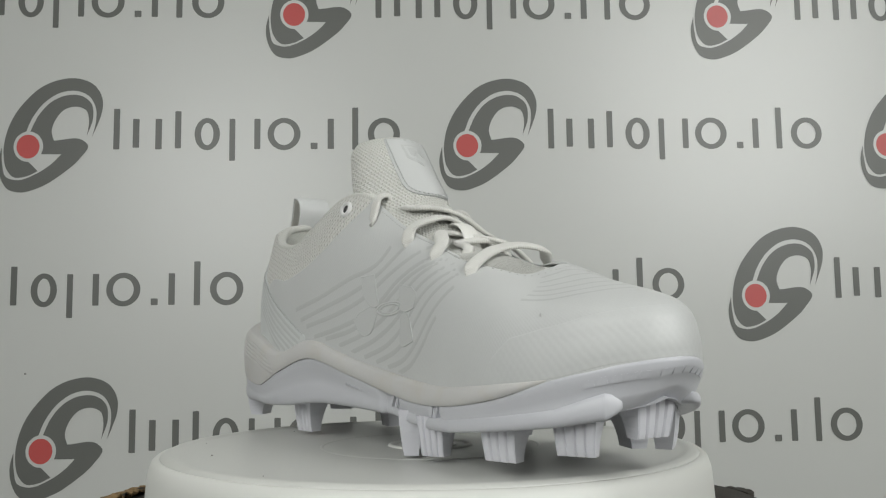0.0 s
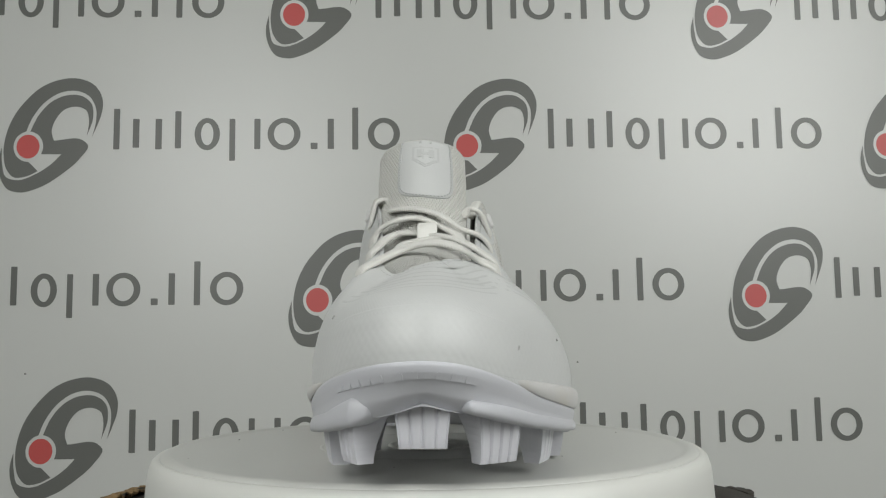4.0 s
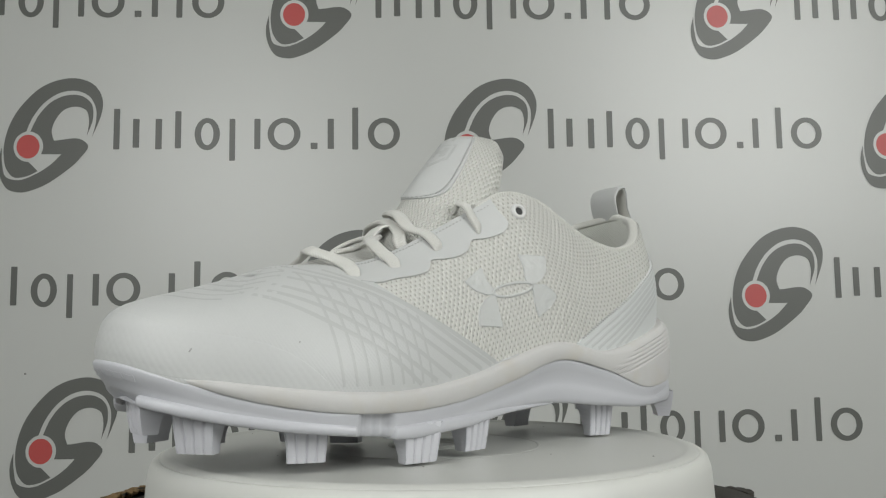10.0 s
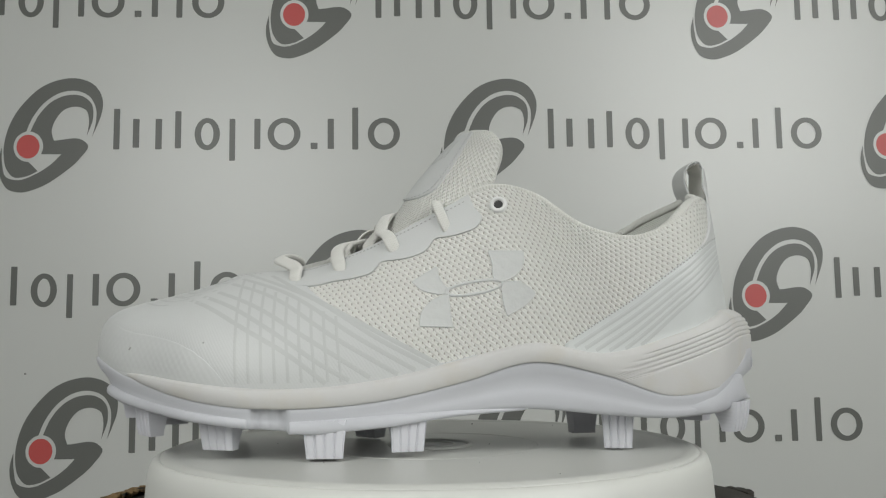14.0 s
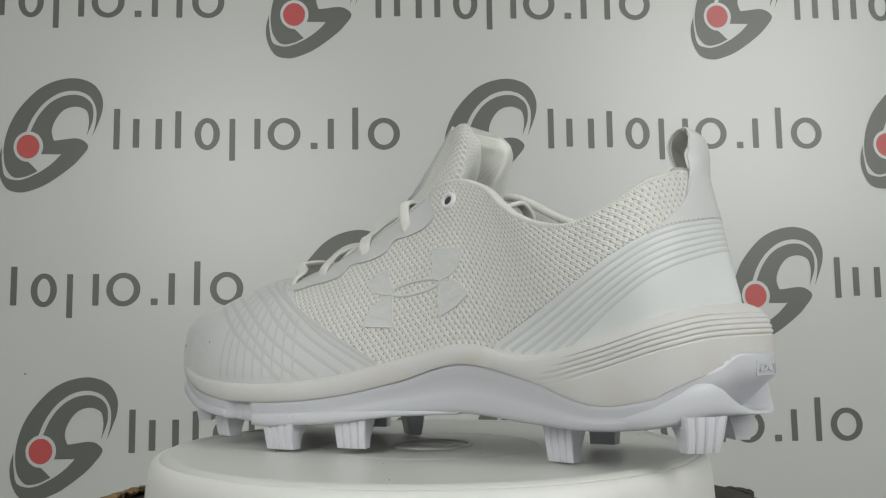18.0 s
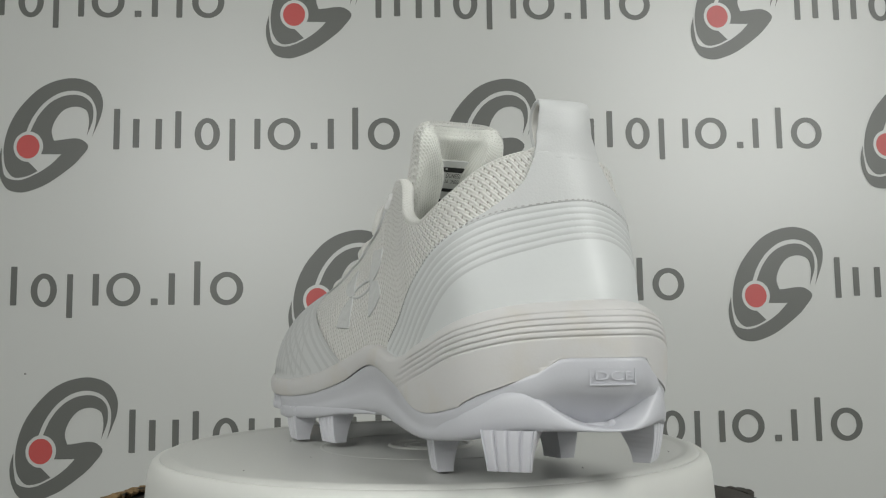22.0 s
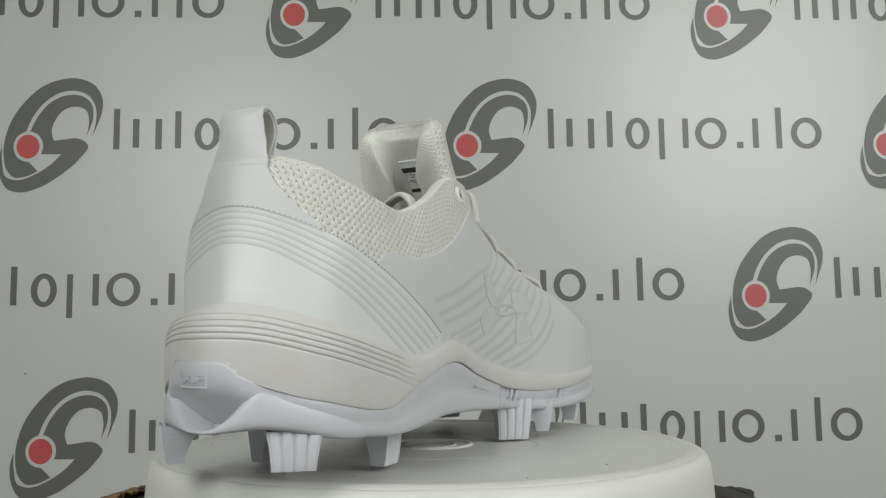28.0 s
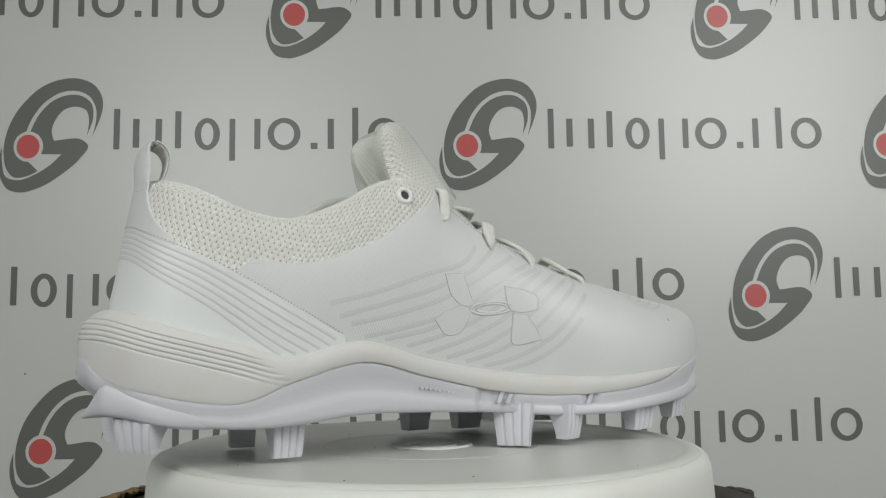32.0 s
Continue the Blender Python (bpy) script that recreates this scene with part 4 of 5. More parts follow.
# ---- eyelets ----
for side, x, z in ((1, -2.89, 10.31), (-1, -2.41, 10.6)):
    a, w = find(side, x, z)
    c, n = upper(a, w), normal(a, w)
    m = Vector(n).to_track_quat("Z", "Y").to_matrix()
    rv, rf = spun([(0.19, 0.02), (0.21, 0.10), (0.27, 0.13), (0.35, 0.10), (0.39, 0.0)], 28)
    eye = part("eyelet", [tuple(Vector(c) + m @ Vector(q)) for q in rv], rf, M_EYE, shoe, "white ring eyelet")
    dv, df = spun([(0.0, 0.03), (0.22, 0.03)], 28)
    part("hole", [tuple(Vector(c) + m @ Vector(q)) for q in dv], df, M_HOLE, eye)
    if side < 0:
        inn = Vector(on(a, w, -0.36 - 0.35 * math.sin(math.pi * (1 - w)) ** 0.5)) + Vector((*(outward(a) * -0.5), 0.27)) * float(roll(a) * np.clip((w - 0.55) / 0.45, 0, 1))
        part("inner_ring", [tuple(inn + m @ Vector((q[0] * 0.8, q[1] * 0.8, -q[2]))) for q in rv], [x[::-1] for x in rf], M_FRAME, eye, "grey metal inner ring")
        part("inner_hole", [tuple(inn + m @ Vector((q[0] * 0.8, q[1] * 0.8, -q[2]))) for q in dv], [x[::-1] for x in df], M_HOLE, eye)

# ---- heel tab and pull loop ----
def tab_edge(a):
    return float(np.interp(a, [0.925, 0.94, 0.95, 0.96, 0.967, 0.9705, 0.9735, 0.976, 1.022, 1.0255, 1.030, 1.036, 1.045, 1.056, 1.066, 1.078],
                           [counter_top(0.925), 0.635, 0.67, 0.725, 0.80, 0.88, 0.96, 1.0, 1.0, 0.96, 0.88, 0.80, 0.725, 0.66, 0.62, counter_top(1.078)]))


wall_grid("heel_tab", 0.925, 1.078, 90, 24, lambda a: counter_top(a) * 0.96, tab_edge, 0.118, M_UPPER, "smooth white tab flaring into the heel counter")
path = smooth_path([(-12.58, 0.0, 10.1), (-12.66, 0.0, 10.55), (-12.71, 0.0, 11.1), (-12.69, 0.0, 11.7), (-12.5, 0.0, 12.25), (-12.12, 0.0, 12.52), (-11.75, 0.0, 12.36), (-11.52, 0.0, 11.95), (-11.55, 0.0, 11.45), (-11.8, 0.0, 10.8)], 56)
half = np.interp(np.linspace(0, 1, 56), [0, 0.1, 0.2, 0.3, 0.45, 1], [1.15, 1.25, 1.12, 1.03, 0.95, 0.88])
_lv = np.linspace(0.6, 1.0, 21)
_lz = upper(1.0, _lv)[:, 2]


def tab_x(y, z):
    """How far back the heel's wall stands there."""
    A = np.linspace(0.94, 1.06, 61)
    p = upper(A, float(np.interp(z, _lz, _lv)))
    return float(np.interp(-y, -p[:, 1], p[:, 0]))


def hug(x, y, z, off):
    """The loop's back leg lies on the heel's tab at its foot and curls in higher up."""
    if x > -12.3:
        return x
    w = min(1.0, max(0.0, (11.5 - z) / 0.8))
    w = w * w * (3 - 2 * w)
    free = x + y ** 2 * float(np.interp(z, [10.6, 11.4, 12.0, 12.4], [0.26, 0.42, 0.34, 0.1]))
    return free + (tab_x(y, min(z, 10.68)) - off - free) * w


mid = np.array([-12.1, 0.0, 11.5])
inn = path + unit(mid - path) * np.array([1, 0, 1]) * 0.085
for nm, way, wide, thick, m, lb in (("pull_loop", path, half, 0.07, M_UPPER, "white pull loop standing up"), ("loop_lining", inn, half * 0.93, 0.025, M_TAPE, "cream tape lining of the pull loop")):
    v, f, uv = tube(way, wide, thick, (1, 0, 0.001), 24)
    v = [(hug(x, y, z, (0.065 if k // 24 > 5 else 0.065 - 0.04 * (5 - k // 24)) + float(way[k // 24][0]) - x if m is M_UPPER else 0.0), y, z) for k, (x, y, z) in enumerate(v)]
    part(nm, v, f, m, shoe, lb, uv)


# mesh gusset in the throat, under the laces
gv, gw = [], []
for i in range(30):
    q = i / 29
    eo, ei = TOP(0.42 * q)[:3], TOP(2 - 0.36 * q)[:3]
    for j in range(13):
        w = j / 12
        gv.append(eo + (ei - eo) * w + np.array([0, 0, -0.16 + 0.16 * math.sin(math.pi * w)]))
        gw.append((q * 5.0, w * 3.0))
part("throat_gusset", gv, lattice(30, 13), M_COLLAR, shoe, "cream mesh gusset in the throat", gw)

# ---- tongue ----
TC = spline([(0.0, 8.7, 6.9, 0.75, 0.4), (0.1, 7.5, 7.35, 1.05, 0.4), (0.22, 5.2, 7.95, 1.75, 0.4), (0.4, 2.9, 8.5, 2.0, 0.6), (0.58, 1.15, 10.0, 2.15, 1.7), (0.72, 0.05, 11.5, 2.2, 2.6), (0.86, -1.25, 12.95, 2.15, 1.9), (0.94, -1.85, 13.55, 2.05, 1.35), (0.98, -2.1, 13.78, 1.75, 1.0), (1.0, -2.3, 13.82, 1.3, 0.6)])


def tongue(s, w, off=0.0):
    """A point of the tongue: s along it, w across (-1 to 1), off in front of it."""
    s, w = np.broadcast_arrays(np.asarray(s, float), np.asarray(w, float))
    c = TC(s)
    e = TC(np.clip(s + .01, 0, 1)) - TC(np.clip(s - .01, 0, 1))
    t = unit(np.stack([e[..., 0], 0 * s, e[..., 1]], -1))
    fr = np.stack([t[..., 2], 0 * s, -t[..., 0]], -1)
    sag = c[..., 3] * (np.abs(w) ** 1.75)
    m = np.clip((s - 0.45) / 0.3, 0, 1)[..., None]
    bk = unit(fr * (1 - m) + np.array([1.0, 0.0, 0.24]) * m)
    y = -0.34 + c[..., 2] * (w - 0.10 * w ** 3)
    p = np.stack([c[..., 0], y, c[..., 1]], -1) - bk * sag[..., None]
    lat = np.stack([0 * s, np.sign(w) * np.minimum(1, np.abs(w)) ** 1.5, 0 * s], -1)
    return p + unit(fr + lat * 0.9) * np.asarray(off)[..., None]


def tongue_mesh():
    ns, nw = 70, 49
    S, W = np.meshgrid(np.linspace(0, 1, ns), np.linspace(-1, 1, nw), indexing="ij")
    th = np.interp(S, [0, .35, .6, .9, 1], [.12, .22, .5, .58, .45]) * np.clip(1 - np.abs(W) ** 9, 0, 1) ** 0.5 * np.clip(1 - np.clip((S - 0.95) / 0.05, 0, 1) ** 2.5, 0, 1) ** 0.5
    rim = np.clip(1 - np.abs(W) ** 5, 0, 1) ** 0.5 * np.clip(1 - np.clip((S - 0.93) / 0.07, 0, 1) ** 2.2, 0, 1) ** 0.5
    aside = np.abs(W) - np.interp(S, [0.6, 0.8, 0.98], [0.5, 0.55, 0.9])
    wing = np.interp(S, [0, 0.45, 0.65, 0.82, 0.94, 1], [0, 0, 1.0, 1.05, 0.5, 0.1]) * np.exp(-(aside / np.where(aside < 0, 0.13, 0.24)) ** 2)
    crown = 0.05 * np.exp(-((S - 0.95) / 0.03) ** 2)
    fr, bk = tongue(S, W, th), tongue(S, W, -(th * 0.8 + (wing + crown) * rim))
    f = lattice(ns, nw)
    uv = np.stack([W * 3.3, S * 12], -1).reshape(-1, 2)
    return fr.reshape(-1, 3), bk.reshape(-1, 3), f, uv


v, w, f, uv = tongue_mesh()
tg = part("tongue", v, f, M_COLLAR, shoe, "padded cream mesh tongue", uv)
part("tongue_lining", w, [q[::-1] for q in f], M_LINING, tg, "fine pale mesh lining with rolled padded edges", uv)


def on_tongue(name, outline, off, material, label="", parent=None, step=0.04):
    """A thin sheet on the tongue's face; outline: rows of along, across."""
    from mathutils import geometry
    K = np.array([12.0, 2.0])
    pts = np.array(outline, float) * K
    lo, hi = pts.min(0), pts.max(0)
    inner = [(gx, gy) for gx in np.arange(lo[0] + .15, hi[0], .3) for gy in np.arange(lo[1] + .15, hi[1], .3)
             if inside(pts, gx, gy) and np.min(np.hypot(pts[:, 0] - gx, pts[:, 1] - gy)) > .12]
    n = len(pts)
    out = geometry.delaunay_2d_cdt([Vector(p) for p in pts.tolist()] + [Vector(p) for p in inner], [(i, (i + 1) % n) for i in range(n)], [tuple(range(n))], 1, 1e-5)
    q = np.array([tuple(p) for p in out[0]]) / K
    sg = 1 if off > 0 else -1
    p3, low = tongue(q[:, 0], q[:, 1], np.full(len(q), off)), tongue(q[:, 0], q[:, 1], np.full(len(q), off - sg * 0.12))
    faces = [tuple(x) for x in out[2]]
    have = {(x[i], x[(i + 1) % len(x)]) for x in faces for i in range(len(x))}
    m = len(q)
    faces += [(b + 2 * m, a + 2 * m, a + m, b + m) for a, b in have if (b, a) not in have]
    uv = q * K
    return part(name, np.concatenate([p3, low, p3]), faces, material, parent or shoe, label, np.concatenate([uv, uv, uv]))


def dense_line(pts, k=6):
    out = []
    for i in range(len(pts)):
        p, q = np.array(pts[i]), np.array(pts[(i + 1) % len(pts)])
        out += [tuple(p + (q - p) * s) for s in np.linspace(0, 1, k)[:-1]]
    return out


badge = [(0.955, -0.42), (0.955, 0.57), (0.8, 0.59)] + [(0.735 - 0.095 * math.sin(t) ** 0.6, 0.08 + 0.51 * math.cos(t)) for t in np.linspace(0.1, math.pi - 0.1, 14)] + [(0.8, -0.43)]
bd = on_tongue("tongue_badge", dense_line(badge, 3), 0.60, M_UPPER, "smooth white badge on the tongue")
edge = np.array(badge[1:] + badge[:1]) * np.array([12.0, 2.0])
run = np.r_[0, np.cumsum(np.linalg.norm(np.diff(edge, axis=0), axis=1))]
for q in np.arange(0.05, run[-1] - 0.1, 0.15):
    a = [np.interp([q, q + 0.05, q + 0.095], run, edge[:, k]) for k in (0, 1)]
    path = tongue(a[0] / 12 + 0.004, 0.08 + (a[1] / 2 - 0.08) * 0.92, np.full(3, 0.625))
    v, f, uv = tube(path, 0.028, 0.025, (0.8, 0, 0.6), 6)
    part("stitch", v, f, M_STRIPE, bd)
for k in (-1, 1):
    on_tongue("tab_bar", dense_line([(0.95, k * 0.1 + .05), (0.95, k * 0.1 + .11), (0.925, k * 0.1 + .11), (0.925, k * 0.1 + .05)], 3), 0.61, M_STRIPE, parent=bd)
plate5 = [(0.895, -0.18), (0.895, 0.34), (0.815, 0.34), (0.775, 0.08), (0.815, -0.18)]
inner5 = [(0.885, -0.14), (0.885, 0.30), (0.82, 0.30), (0.787, 0.08), (0.82, -0.14)]
on_tongue("badge_plate", dense_line(plate5, 4), 0.608, M_STRIPE, parent=bd)
on_tongue("badge_field", dense_line(inner5, 4), 0.616, M_UPPER, parent=bd)
for w0, w1, s0, s1 in ((-0.09, 0.01, .826, .872), (0.15, 0.25, .826, .872), (0.01, 0.15, .842, .856)):
    on_tongue("badge_mark", dense_line([(s1, w0), (s1, w1), (s0, w1), (s0, w0)], 3), 0.624, M_STRIPE, parent=bd)

# label inside the tongue
lab = on_tongue("size_label", dense_line([(0.85, -0.45), (0.85, 0.45), (0.64, 0.45), (0.64, -0.45)], 8), -0.53, M_LABEL, "white size label with black print")


def print_on_label(text, s, size):
    """Words lying on the label's face."""
    cu = bpy.data.curves.new("words", "FONT")
    cu.body, cu.size, cu.align_x = text, 1.0, "CENTER"
    ob = new("print", cu)
    dg = bpy.context.evaluated_depsgraph_get()
    me = bpy.data.meshes.new_from_object(ob.evaluated_get(dg))
    bpy.data.objects.remove(ob)
    co = np.empty(len(me.vertices) * 3, dtype=np.float32)
    me.vertices.foreach_get("co", co)
    co = co.reshape(-1, 3)
    p = tongue(s + co[:, 1] * size / 7.0, -co[:, 0] * size / 2.0, np.full(len(co), -0.542))
    me.vertices.foreach_set("co", (p * U).astype(np.float32).ravel())
    me.materials.clear()
    me.materials.append(M_INK)
    me.update()
    o = new("print", me)
    o.parent = lab
    return o


print_on_label("MADE IN INDONESIA", 0.786, 0.16)
print_on_label("FABRIQUE EN INDONESIA", 0.766, 0.13)
for s0, s1, w in ((.806, .824, .40), (.734, .746, .34), (.69, .702, .4), (.66, .68, .3)):
    on_tongue("print_bar", dense_line([(s1, -w), (s1, w), (s0, w), (s0, -w)], 6), -0.542, M_INK, parent=lab)

# ---- laces ----
HOLES_OUT = [(5.65, 7.1), (3.75, 7.5), (1.5, 8.35), (-0.7, 9.3)]
HOLES_IN = [(6.6, 7.05), (4.0, 7.85), (1.95, 8.6), (-0.5, 9.75)]


def lace(points, name="lace", rx=0.29, ry=0.11, up=None, label="white tubular woven lace"):
    path = smooth_path(points, 60)
    if up is None:
        mid = np.array([0.0, -0.2, 4.5])
        up = unit((path - mid) * np.array([0.15, 1.0, 1.0]) + np.array([1.0, 0, 0.6]))
    e = np.minimum(np.linspace(0, 1, 60), np.linspace(1, 0, 60))
    k = 0.6 + 0.4 * np.clip(e / 0.06, 0, 1)
    v, f, uv = tube(path, rx * k, ry * k, up, 14)
    return part(name, v, f, M_LACE, shoe, label, uv)


def from_hole(side, x, z, steep=0.0):
    """Points of a lace that comes out of a hole and runs up over the edge of the throat."""
    a, v = find(side, x, z)
    v = min(v, 0.86)
    pts = [on(a, v - 0.02, -0.1), on(a, v + 0.03, 0.13), on(a + steep, min(1.0, (v + 1.1) / 2), 0.23)]
    return [np.array(p) for p in pts]


def tuck(side, a):
    """Points where a lace slips under the edge of the throat."""
    e = TOP(a)[:3]
    inn = np.array([0, -side, 0])
    return [e + inn * 0.55 + np.array([0, 0, 0.25]), e + inn * 0.15 - np.array([0, 0, 0.3])]


lace(from_hole(1, *HOLES_OUT[0]) + [np.array(p) for p in ((6.55, 1.1, 8.2), (6.3, 0.2, 8.35), (5.95, -0.7, 8.2))] + from_hole(-1, *HOLES_IN[0])[::-1])
lace(from_hole(1, *HOLES_OUT[1]) + [np.array(p) for p in ((3.9, 1.3, 8.7), (3.3, 0.5, 8.95), (2.75, -0.2, 9.1), (2.9, -1.2, 9.1))] + from_hole(-1, *HOLES_IN[1])[::-1])
lace(tuck(1, 0.47)[::-1] + [np.array(p) for p in ((3.6, 1.0, 8.75), (3.45, 0.2, 8.8), (3.4, -0.7, 8.65))] + tuck(-1, 1.63), rx=0.22, ry=0.12)
lace(from_hole(-1, *HOLES_IN[2]) + [np.array(p) for p in ((2.25, -1.3, 9.75), (2.15, -0.4, 9.85), (2.2, 0.6, 9.45), (2.5, 1.3, 9.0))] + tuck(1, 0.515))
lace(from_hole(1, *HOLES_OUT[2]) + [np.array(p) for p in ((2.1, 1.5, 9.35), (1.95, 0.5, 10.0), (1.7, -0.5, 10.3), (1.15, -1.5, 10.35))] + tuck(-1, 1.455))
for side, hole in ((1, HOLES_OUT[3]), (-1, HOLES_IN[3])):
    a, v = find(side, *hole)
    e = TOP(a)[:3]
    pts = from_hole(side, *hole)[:2] + [on(a, (v + 1) / 2, 0.2)] + [e + np.array([0.1, side * 0.12, 0.3]), e + np.array([0.1, -side * 0.3, 0.42]), e + np.array([0.15, -side * 0.6, 0.0])]
    lace(pts, rx=0.23)
# lace ends lying in the opening
lace([(-3.2, 1.4, 9.4), (-3.5, 0.4, 9.9), (-3.9, -0.7, 10.45), (-4.05, -1.2, 10.55), (-4.2, -1.7, 10.2), (-4.2, -1.95, 9.4), (-4.0, -1.9, 8.6)], rx=0.26, ry=0.12)
# lace keeper
path = smooth_path([(3.35, 0.0, 8.4), (3.3, 0.0, 8.8), (3.1, 0.0, 9.2), (2.7, 0.0, 9.5), (2.2, 0.0, 9.55), (1.85, 0.0, 9.3)], 16)
v, f, uv = tube(path, 0.42, 0.06, (0.7, 0, 0.7), 12)
part("lace_keeper", v, f, M_TAPE, shoe, "ribbed white lace keeper", uv)


# ---- cleats ----
def cleat_mesh(w, tall, d_top, d_foot):
    """A tapered stud, local x along its face, y inward, z up from its tip; ribs on the face."""
    nx, nz = 41, 9
    v = []
    for i in range(nx):
        u = i / (nx - 1) * 2 - 1
        for j in range(nz):
            q = j / (nz - 1)
            wide = w / 2 * (0.84 + 0.20 * q ** 1.4)
            g = abs(math.sin(u * math.pi * 2.0)) if abs(u) < 0.97 else 1.0
            rib = 0.10 * min(1.0, g * 1.6) - 0.05 * u * u
            sharp = 0.05 * max(0, (0.12 - q) / 0.12)
            v.append((u * wide, -rib * (0.6 + .4 * q) - 0.16 * math.sin(q * 1.6) + sharp * 0.4, q * tall))
    for i in range(nx):
        u = i / (nx - 1) * 2 - 1
        for j in range(nz):
            q = j / (nz - 1)
            wide = w / 2 * (0.74 + 0.36 * q ** 2)
            v.append((u * wide, d_foot + (d_top - d_foot) * q ** 1.5, q * tall))
    m = nx * nz
    f = lattice(nx, nz) + [tuple(i + m for i in x[::-1]) for x in lattice(nx, nz)]
    f += [(i * nz, i * nz + m, (i + 1) * nz + m, (i + 1) * nz) for i in range(nx - 1)]
    f += [(j, j + 1, j + 1 + m, j + m) for j in range(nz - 1)] + [((nx - 1) * nz + j, (nx - 1) * nz + j + m, (nx - 1) * nz + j + 1 + m, (nx - 1) * nz + j + 1) for j in range(nz - 1)]
    return v, f


CLEATS = [((13.05, -0.8), (13.1, 0.95), 1.42), ((11.2, -2.6), (12.6, -1.9), 0.88), ((8.4, -3.4), (9.9, -3.0), 0.5), ((4.7, -3.6), (5.8, -3.15), 0.3), ((2.0, -2.25), (3.25, -3.42), 0.1),
          ((12.35, 1.7), (11.35, 3.1), 0.82), ((9.25, 3.87), (7.74, 4.46), 0.4), ((5.06, 5.12), (3.36, 5.1), 0.12), ((1.75, 4.5), (0.25, 4.2), 0.25),
          ((-7.05, 2.78), (-8.4, 3.0), 0.1), ((-12.45, 3.2), (-13.5, 1.95), 0.7), ((-13.4, -2.15), (-12.25, -3.35), 0.7), ((-7.9, -2.72), (-6.5, -2.5), 0.2)]
for p, q, z in CLEATS:
    p, q = np.array(p), np.array(q)
    c, d = (p + q) / 2, q - p
    w = float(np.linalg.norm(d))
    inward = np.array([-d[1], d[0]]) / w
    mid = np.array([np.clip(c[0], -10, 9) * 0.9, 0.4])
    if inward @ (mid - c) < 0:
        d, inward = -d, -inward
    ex = d / w
    i = int(np.argmin(np.hypot(*(SOLE(np.linspace(0, 2, 400))[:, :2] - c).T)))
    zb = float(SOLE(np.linspace(0, 2, 400))[i, 2]) + 0.45
    zb = 1.95 if c[0] < -11 else zb - (0.35 if c[0] > 13 else 0.0)
    v, f = cleat_mesh(w, zb - z, 1.05, 0.55)
    pts = [(c[0] + ex[0] * x + inward[0] * y, c[1] + ex[1] * x + inward[1] * y, z + h) for x, y, h in v]
    part("cleat", pts, f, M_CLEAT, shoe, smooth=False)

# stitching along the throat, small marks on the toe, ribs of the flex zones, bars for the arch's lettering
for a0, a1, n in ((0.385, 0.655, 46), (1.435, 1.64, 36), (1.66, 2.3, 30)):
    for a in np.linspace(a0, a1, n):
        ribbon("stitch", [(a, 0.955), (a + 0.0013, 0.955), (a + 0.0026, 0.955)], 0.045, 0.115 if a < 1 else 0.085, M_STITCH)
for side, x, z, dx, dz in ((1, 12.3, 4.4, 0.04, 0.06), (1, 9.0, 4.6, 0.02, 0.03), (-1, 11.0, 5.4, 0.03, 0.05)):
    ribbon("scuff", [find(side, x - dx, z + dz), find(side, x, z), find(side, x + dx, z - dz)], 0.05, 0.112, M_STITCH)


def plate_rib(a, width, q0, q1, h, lean=0.0):
    """A small upright rib or bar on the plate's flank."""
    vv = []
    for k in range(3):
        for q in (q0, q1):
            A = a + width * (k / 2 - 0.5) + lean * (q - q0)
            s_, n_ = SOLE(A), outward(A)
            z = s_[2] + (s_[3] - s_[2]) * q
            vv += [(*(s_[:2] + n_ * -0.2), z), (*(s_[:2] + n_ * h), z)]
    ff = []
    for i in range(2):
        a0, b0 = i * 4, i * 4 + 4
        ff += [(a0, b0, b0 + 1, a0 + 1), (a0 + 1, b0 + 1, b0 + 3, a0 + 3), (a0 + 3, b0 + 3, b0 + 2, a0 + 2), (a0 + 2, b0 + 2, b0, a0)]
    return part("flank_ridge", vv, ff + [(0, 1, 3, 2), (8, 10, 11, 9)], M_PLATE, shoe, smooth=False)


for k in range(11):
    plate_rib(1.492 + 0.0135 * k, 0.006, 0.45, 0.98, 0.0, 0.012)
# plain low bars in place of the embossed name on the arch
for k in range(9):
    plate_rib(1.383 + 0.0062 * k, 0.0035, 0.62, 0.68, -0.05)

# raised panel with letters at the heel, and bars in place of the name on the toe
pl = new("heel_plaque")
pl.parent = shoe
pl["label"] = "raised plaque with letters"
cu = bpy.data.curves.new("words", "FONT")
cu.body, cu.size, cu.align_x, cu.align_y, cu.extrude = "DCE", 0.46, "CENTER", "CENTER", 0.015
ob = new("letters", cu)
me = bpy.data.meshes.new_from_object(ob.evaluated_get(bpy.context.evaluated_depsgraph_get()))
bpy.data.objects.remove(ob)
rows = [(p.co.x * 1.2, p.co.y * 0.8, p.co.z) for p in me.vertices]


_ha = np.linspace(0.93, 1.07, 200)
_hy = SOLE(_ha)[:, 1]


def heel_face(y, z, off):
    """A point in front of the heel plate: across, height, how proud."""
    a = float(np.interp(-y, -_hy, _ha))
    p = SOLE(a)[:2] + outward(a) * (0.17 + off - 0.03 * (z - 3.55))
    return (float(p[0]), float(p[1]), z)


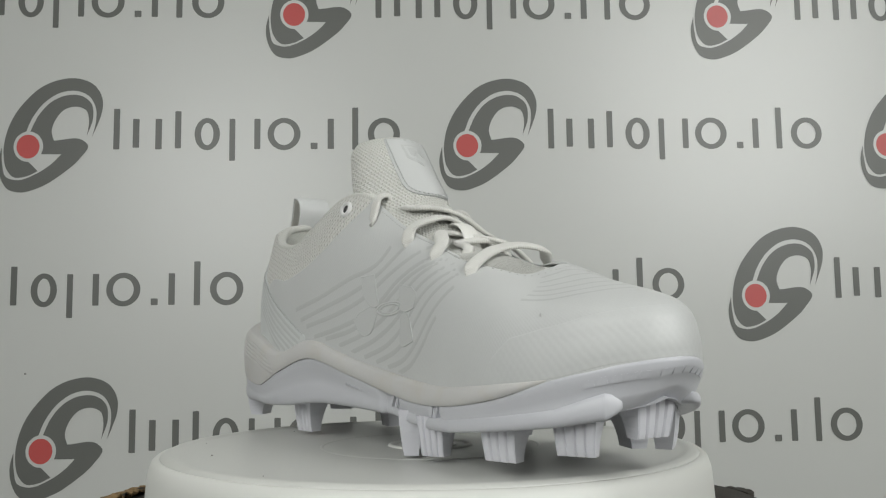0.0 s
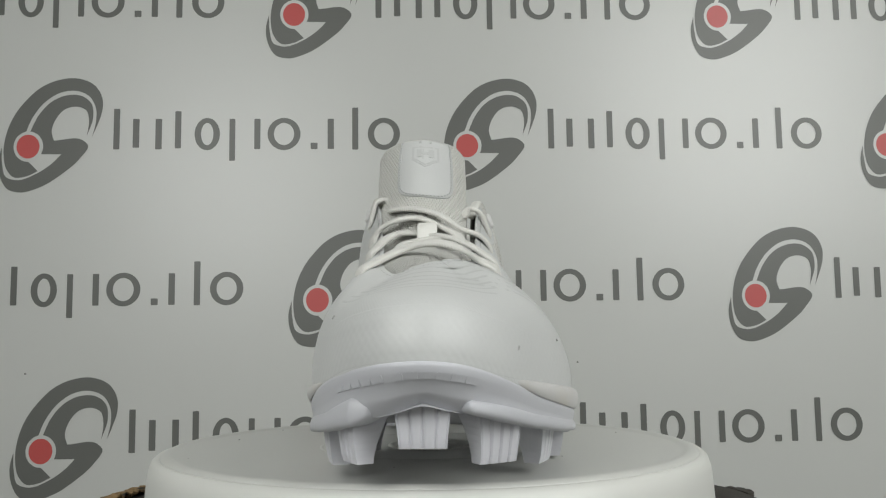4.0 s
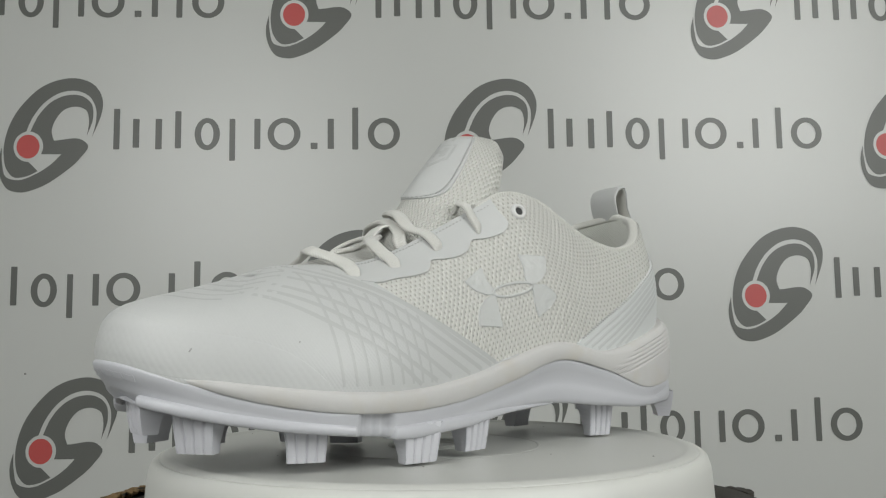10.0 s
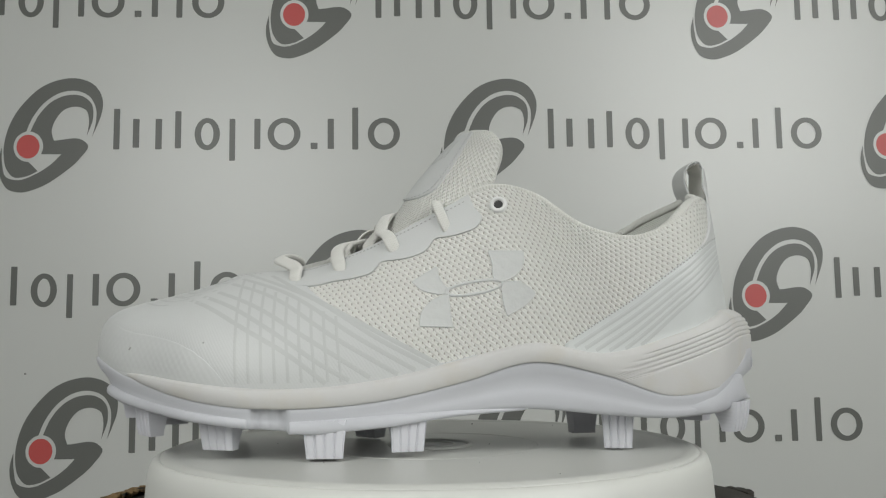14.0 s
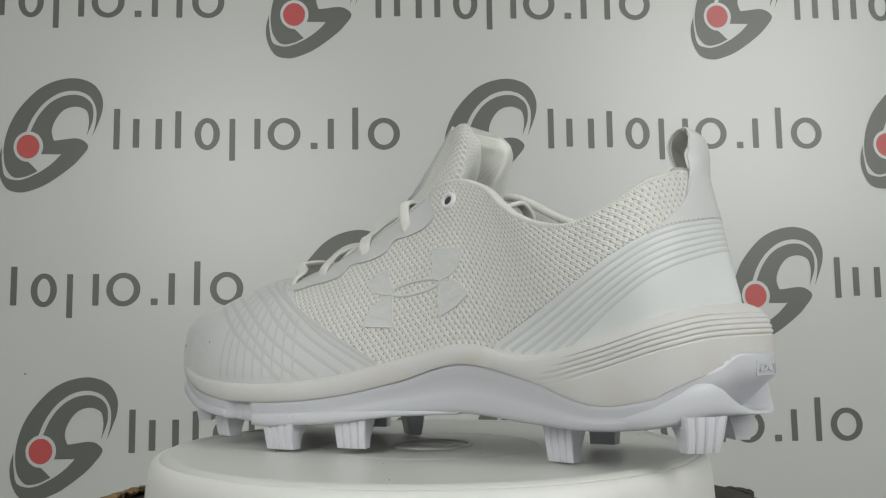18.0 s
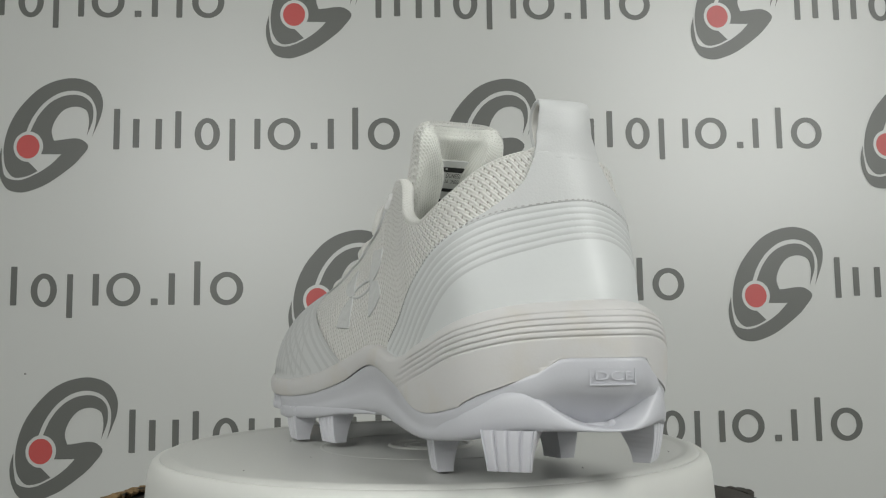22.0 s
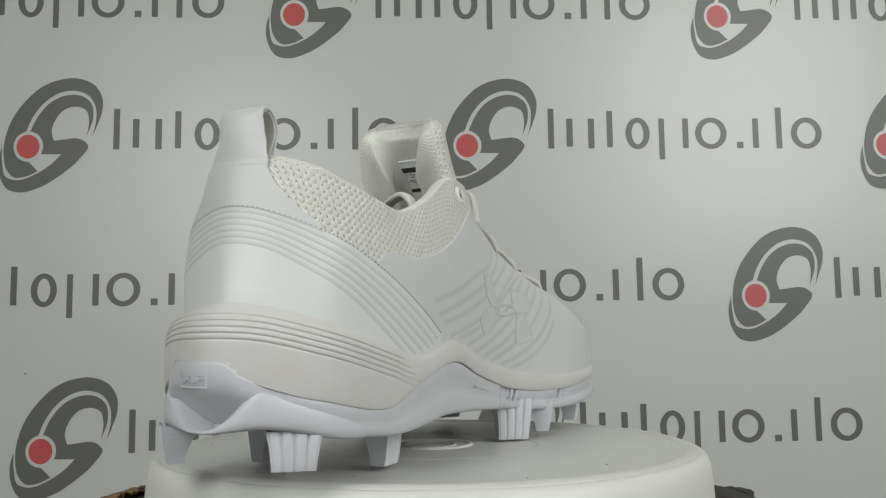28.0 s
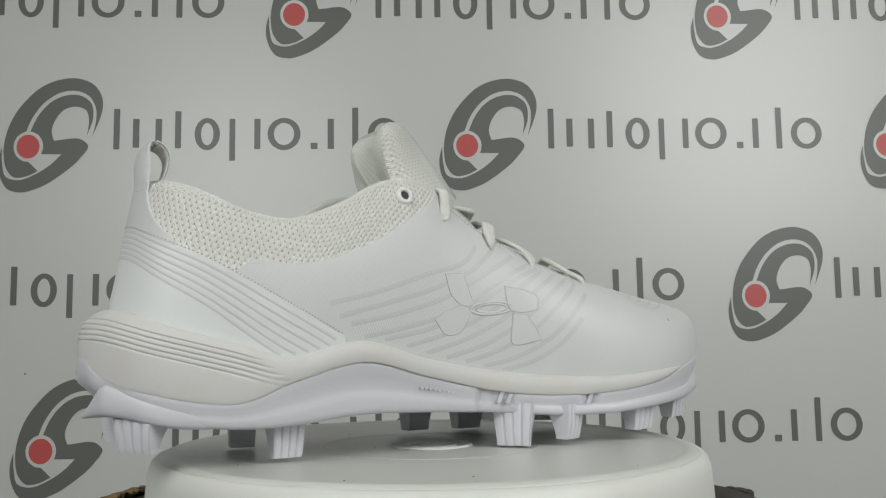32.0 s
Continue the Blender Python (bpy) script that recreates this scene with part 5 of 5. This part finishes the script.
for p, (x, y, z) in zip(me.vertices, rows):
    p.co = Vector(heel_face(-0.2 - x, 3.56 + y, 0.016 + z)) * U
me.materials.clear()
me.materials.append(M_PLATE)
o = new("letters", me)
o.parent = pl
for y0, y1, z0, z1 in ((-.85, .45, 3.79, 3.83), (-.85, .45, 3.29, 3.33), (-.85, -.81, 3.33, 3.79), (.41, .45, 3.33, 3.79)):
    vv = [heel_face(y, z, h) for y in np.linspace(y0, y1, 9) for z in (z0, z1) for h in (-0.05, 0.026)]
    ff = []
    for i in range(8):
        a, b = i * 4, i * 4 + 4
        ff += [(a, b, b + 1, a + 1), (a + 1, b + 1, b + 3, a + 3), (a + 3, b + 3, b + 2, a + 2), (a + 2, b + 2, b, a)]
    part("frame_bar", vv, ff + [(0, 1, 3, 2), (32, 34, 35, 33)], M_PLATE, pl, smooth=False)
# plain raised bars on the toe bumper
for k in range(11):
    a = (1.878 + 0.0158 * k + (0.008 if k > 4 else 0)) % 2
    A = np.linspace(a, a + 0.0125, 4)
    s_, n_ = SOLE(A), outward(A)
    vv = []
    for i in range(4):
        for q in (0.62, 0.77):
            for h in (0.0, 0.05):
                z = s_[i, 2] + (s_[i, 3] - s_[i, 2]) * q
                vv.append((*(s_[i, :2] + n_[i] * (h - float(under(A[i], q)))), z))
    ff = []
    for i in range(3):
        a0, b0 = i * 4, i * 4 + 4
        ff += [(a0, b0, b0 + 1, a0 + 1), (a0 + 1, b0 + 1, b0 + 3, a0 + 3), (a0 + 3, b0 + 3, b0 + 2, a0 + 2), (a0 + 2, b0 + 2, b0, a0)]
    part("raised_bar", vv, ff + [(0, 1, 3, 2), (12, 14, 15, 13)], M_PLATE, shoe, smooth=False)


# ---- what turns ----
def motions():
    rows = [0.0, 0.1, 0.5] + [float(k) for k in range(1, 32)] + [31.5, 31.9, 32.0]
    walk(shoe, [(t, pose(0, 0, 0, 0, 0, heading(t))) for t in rows])
    walk(platter, [(t, pose(0, 0, 0, 0, 0, heading(t))) for t in rows])


motions()
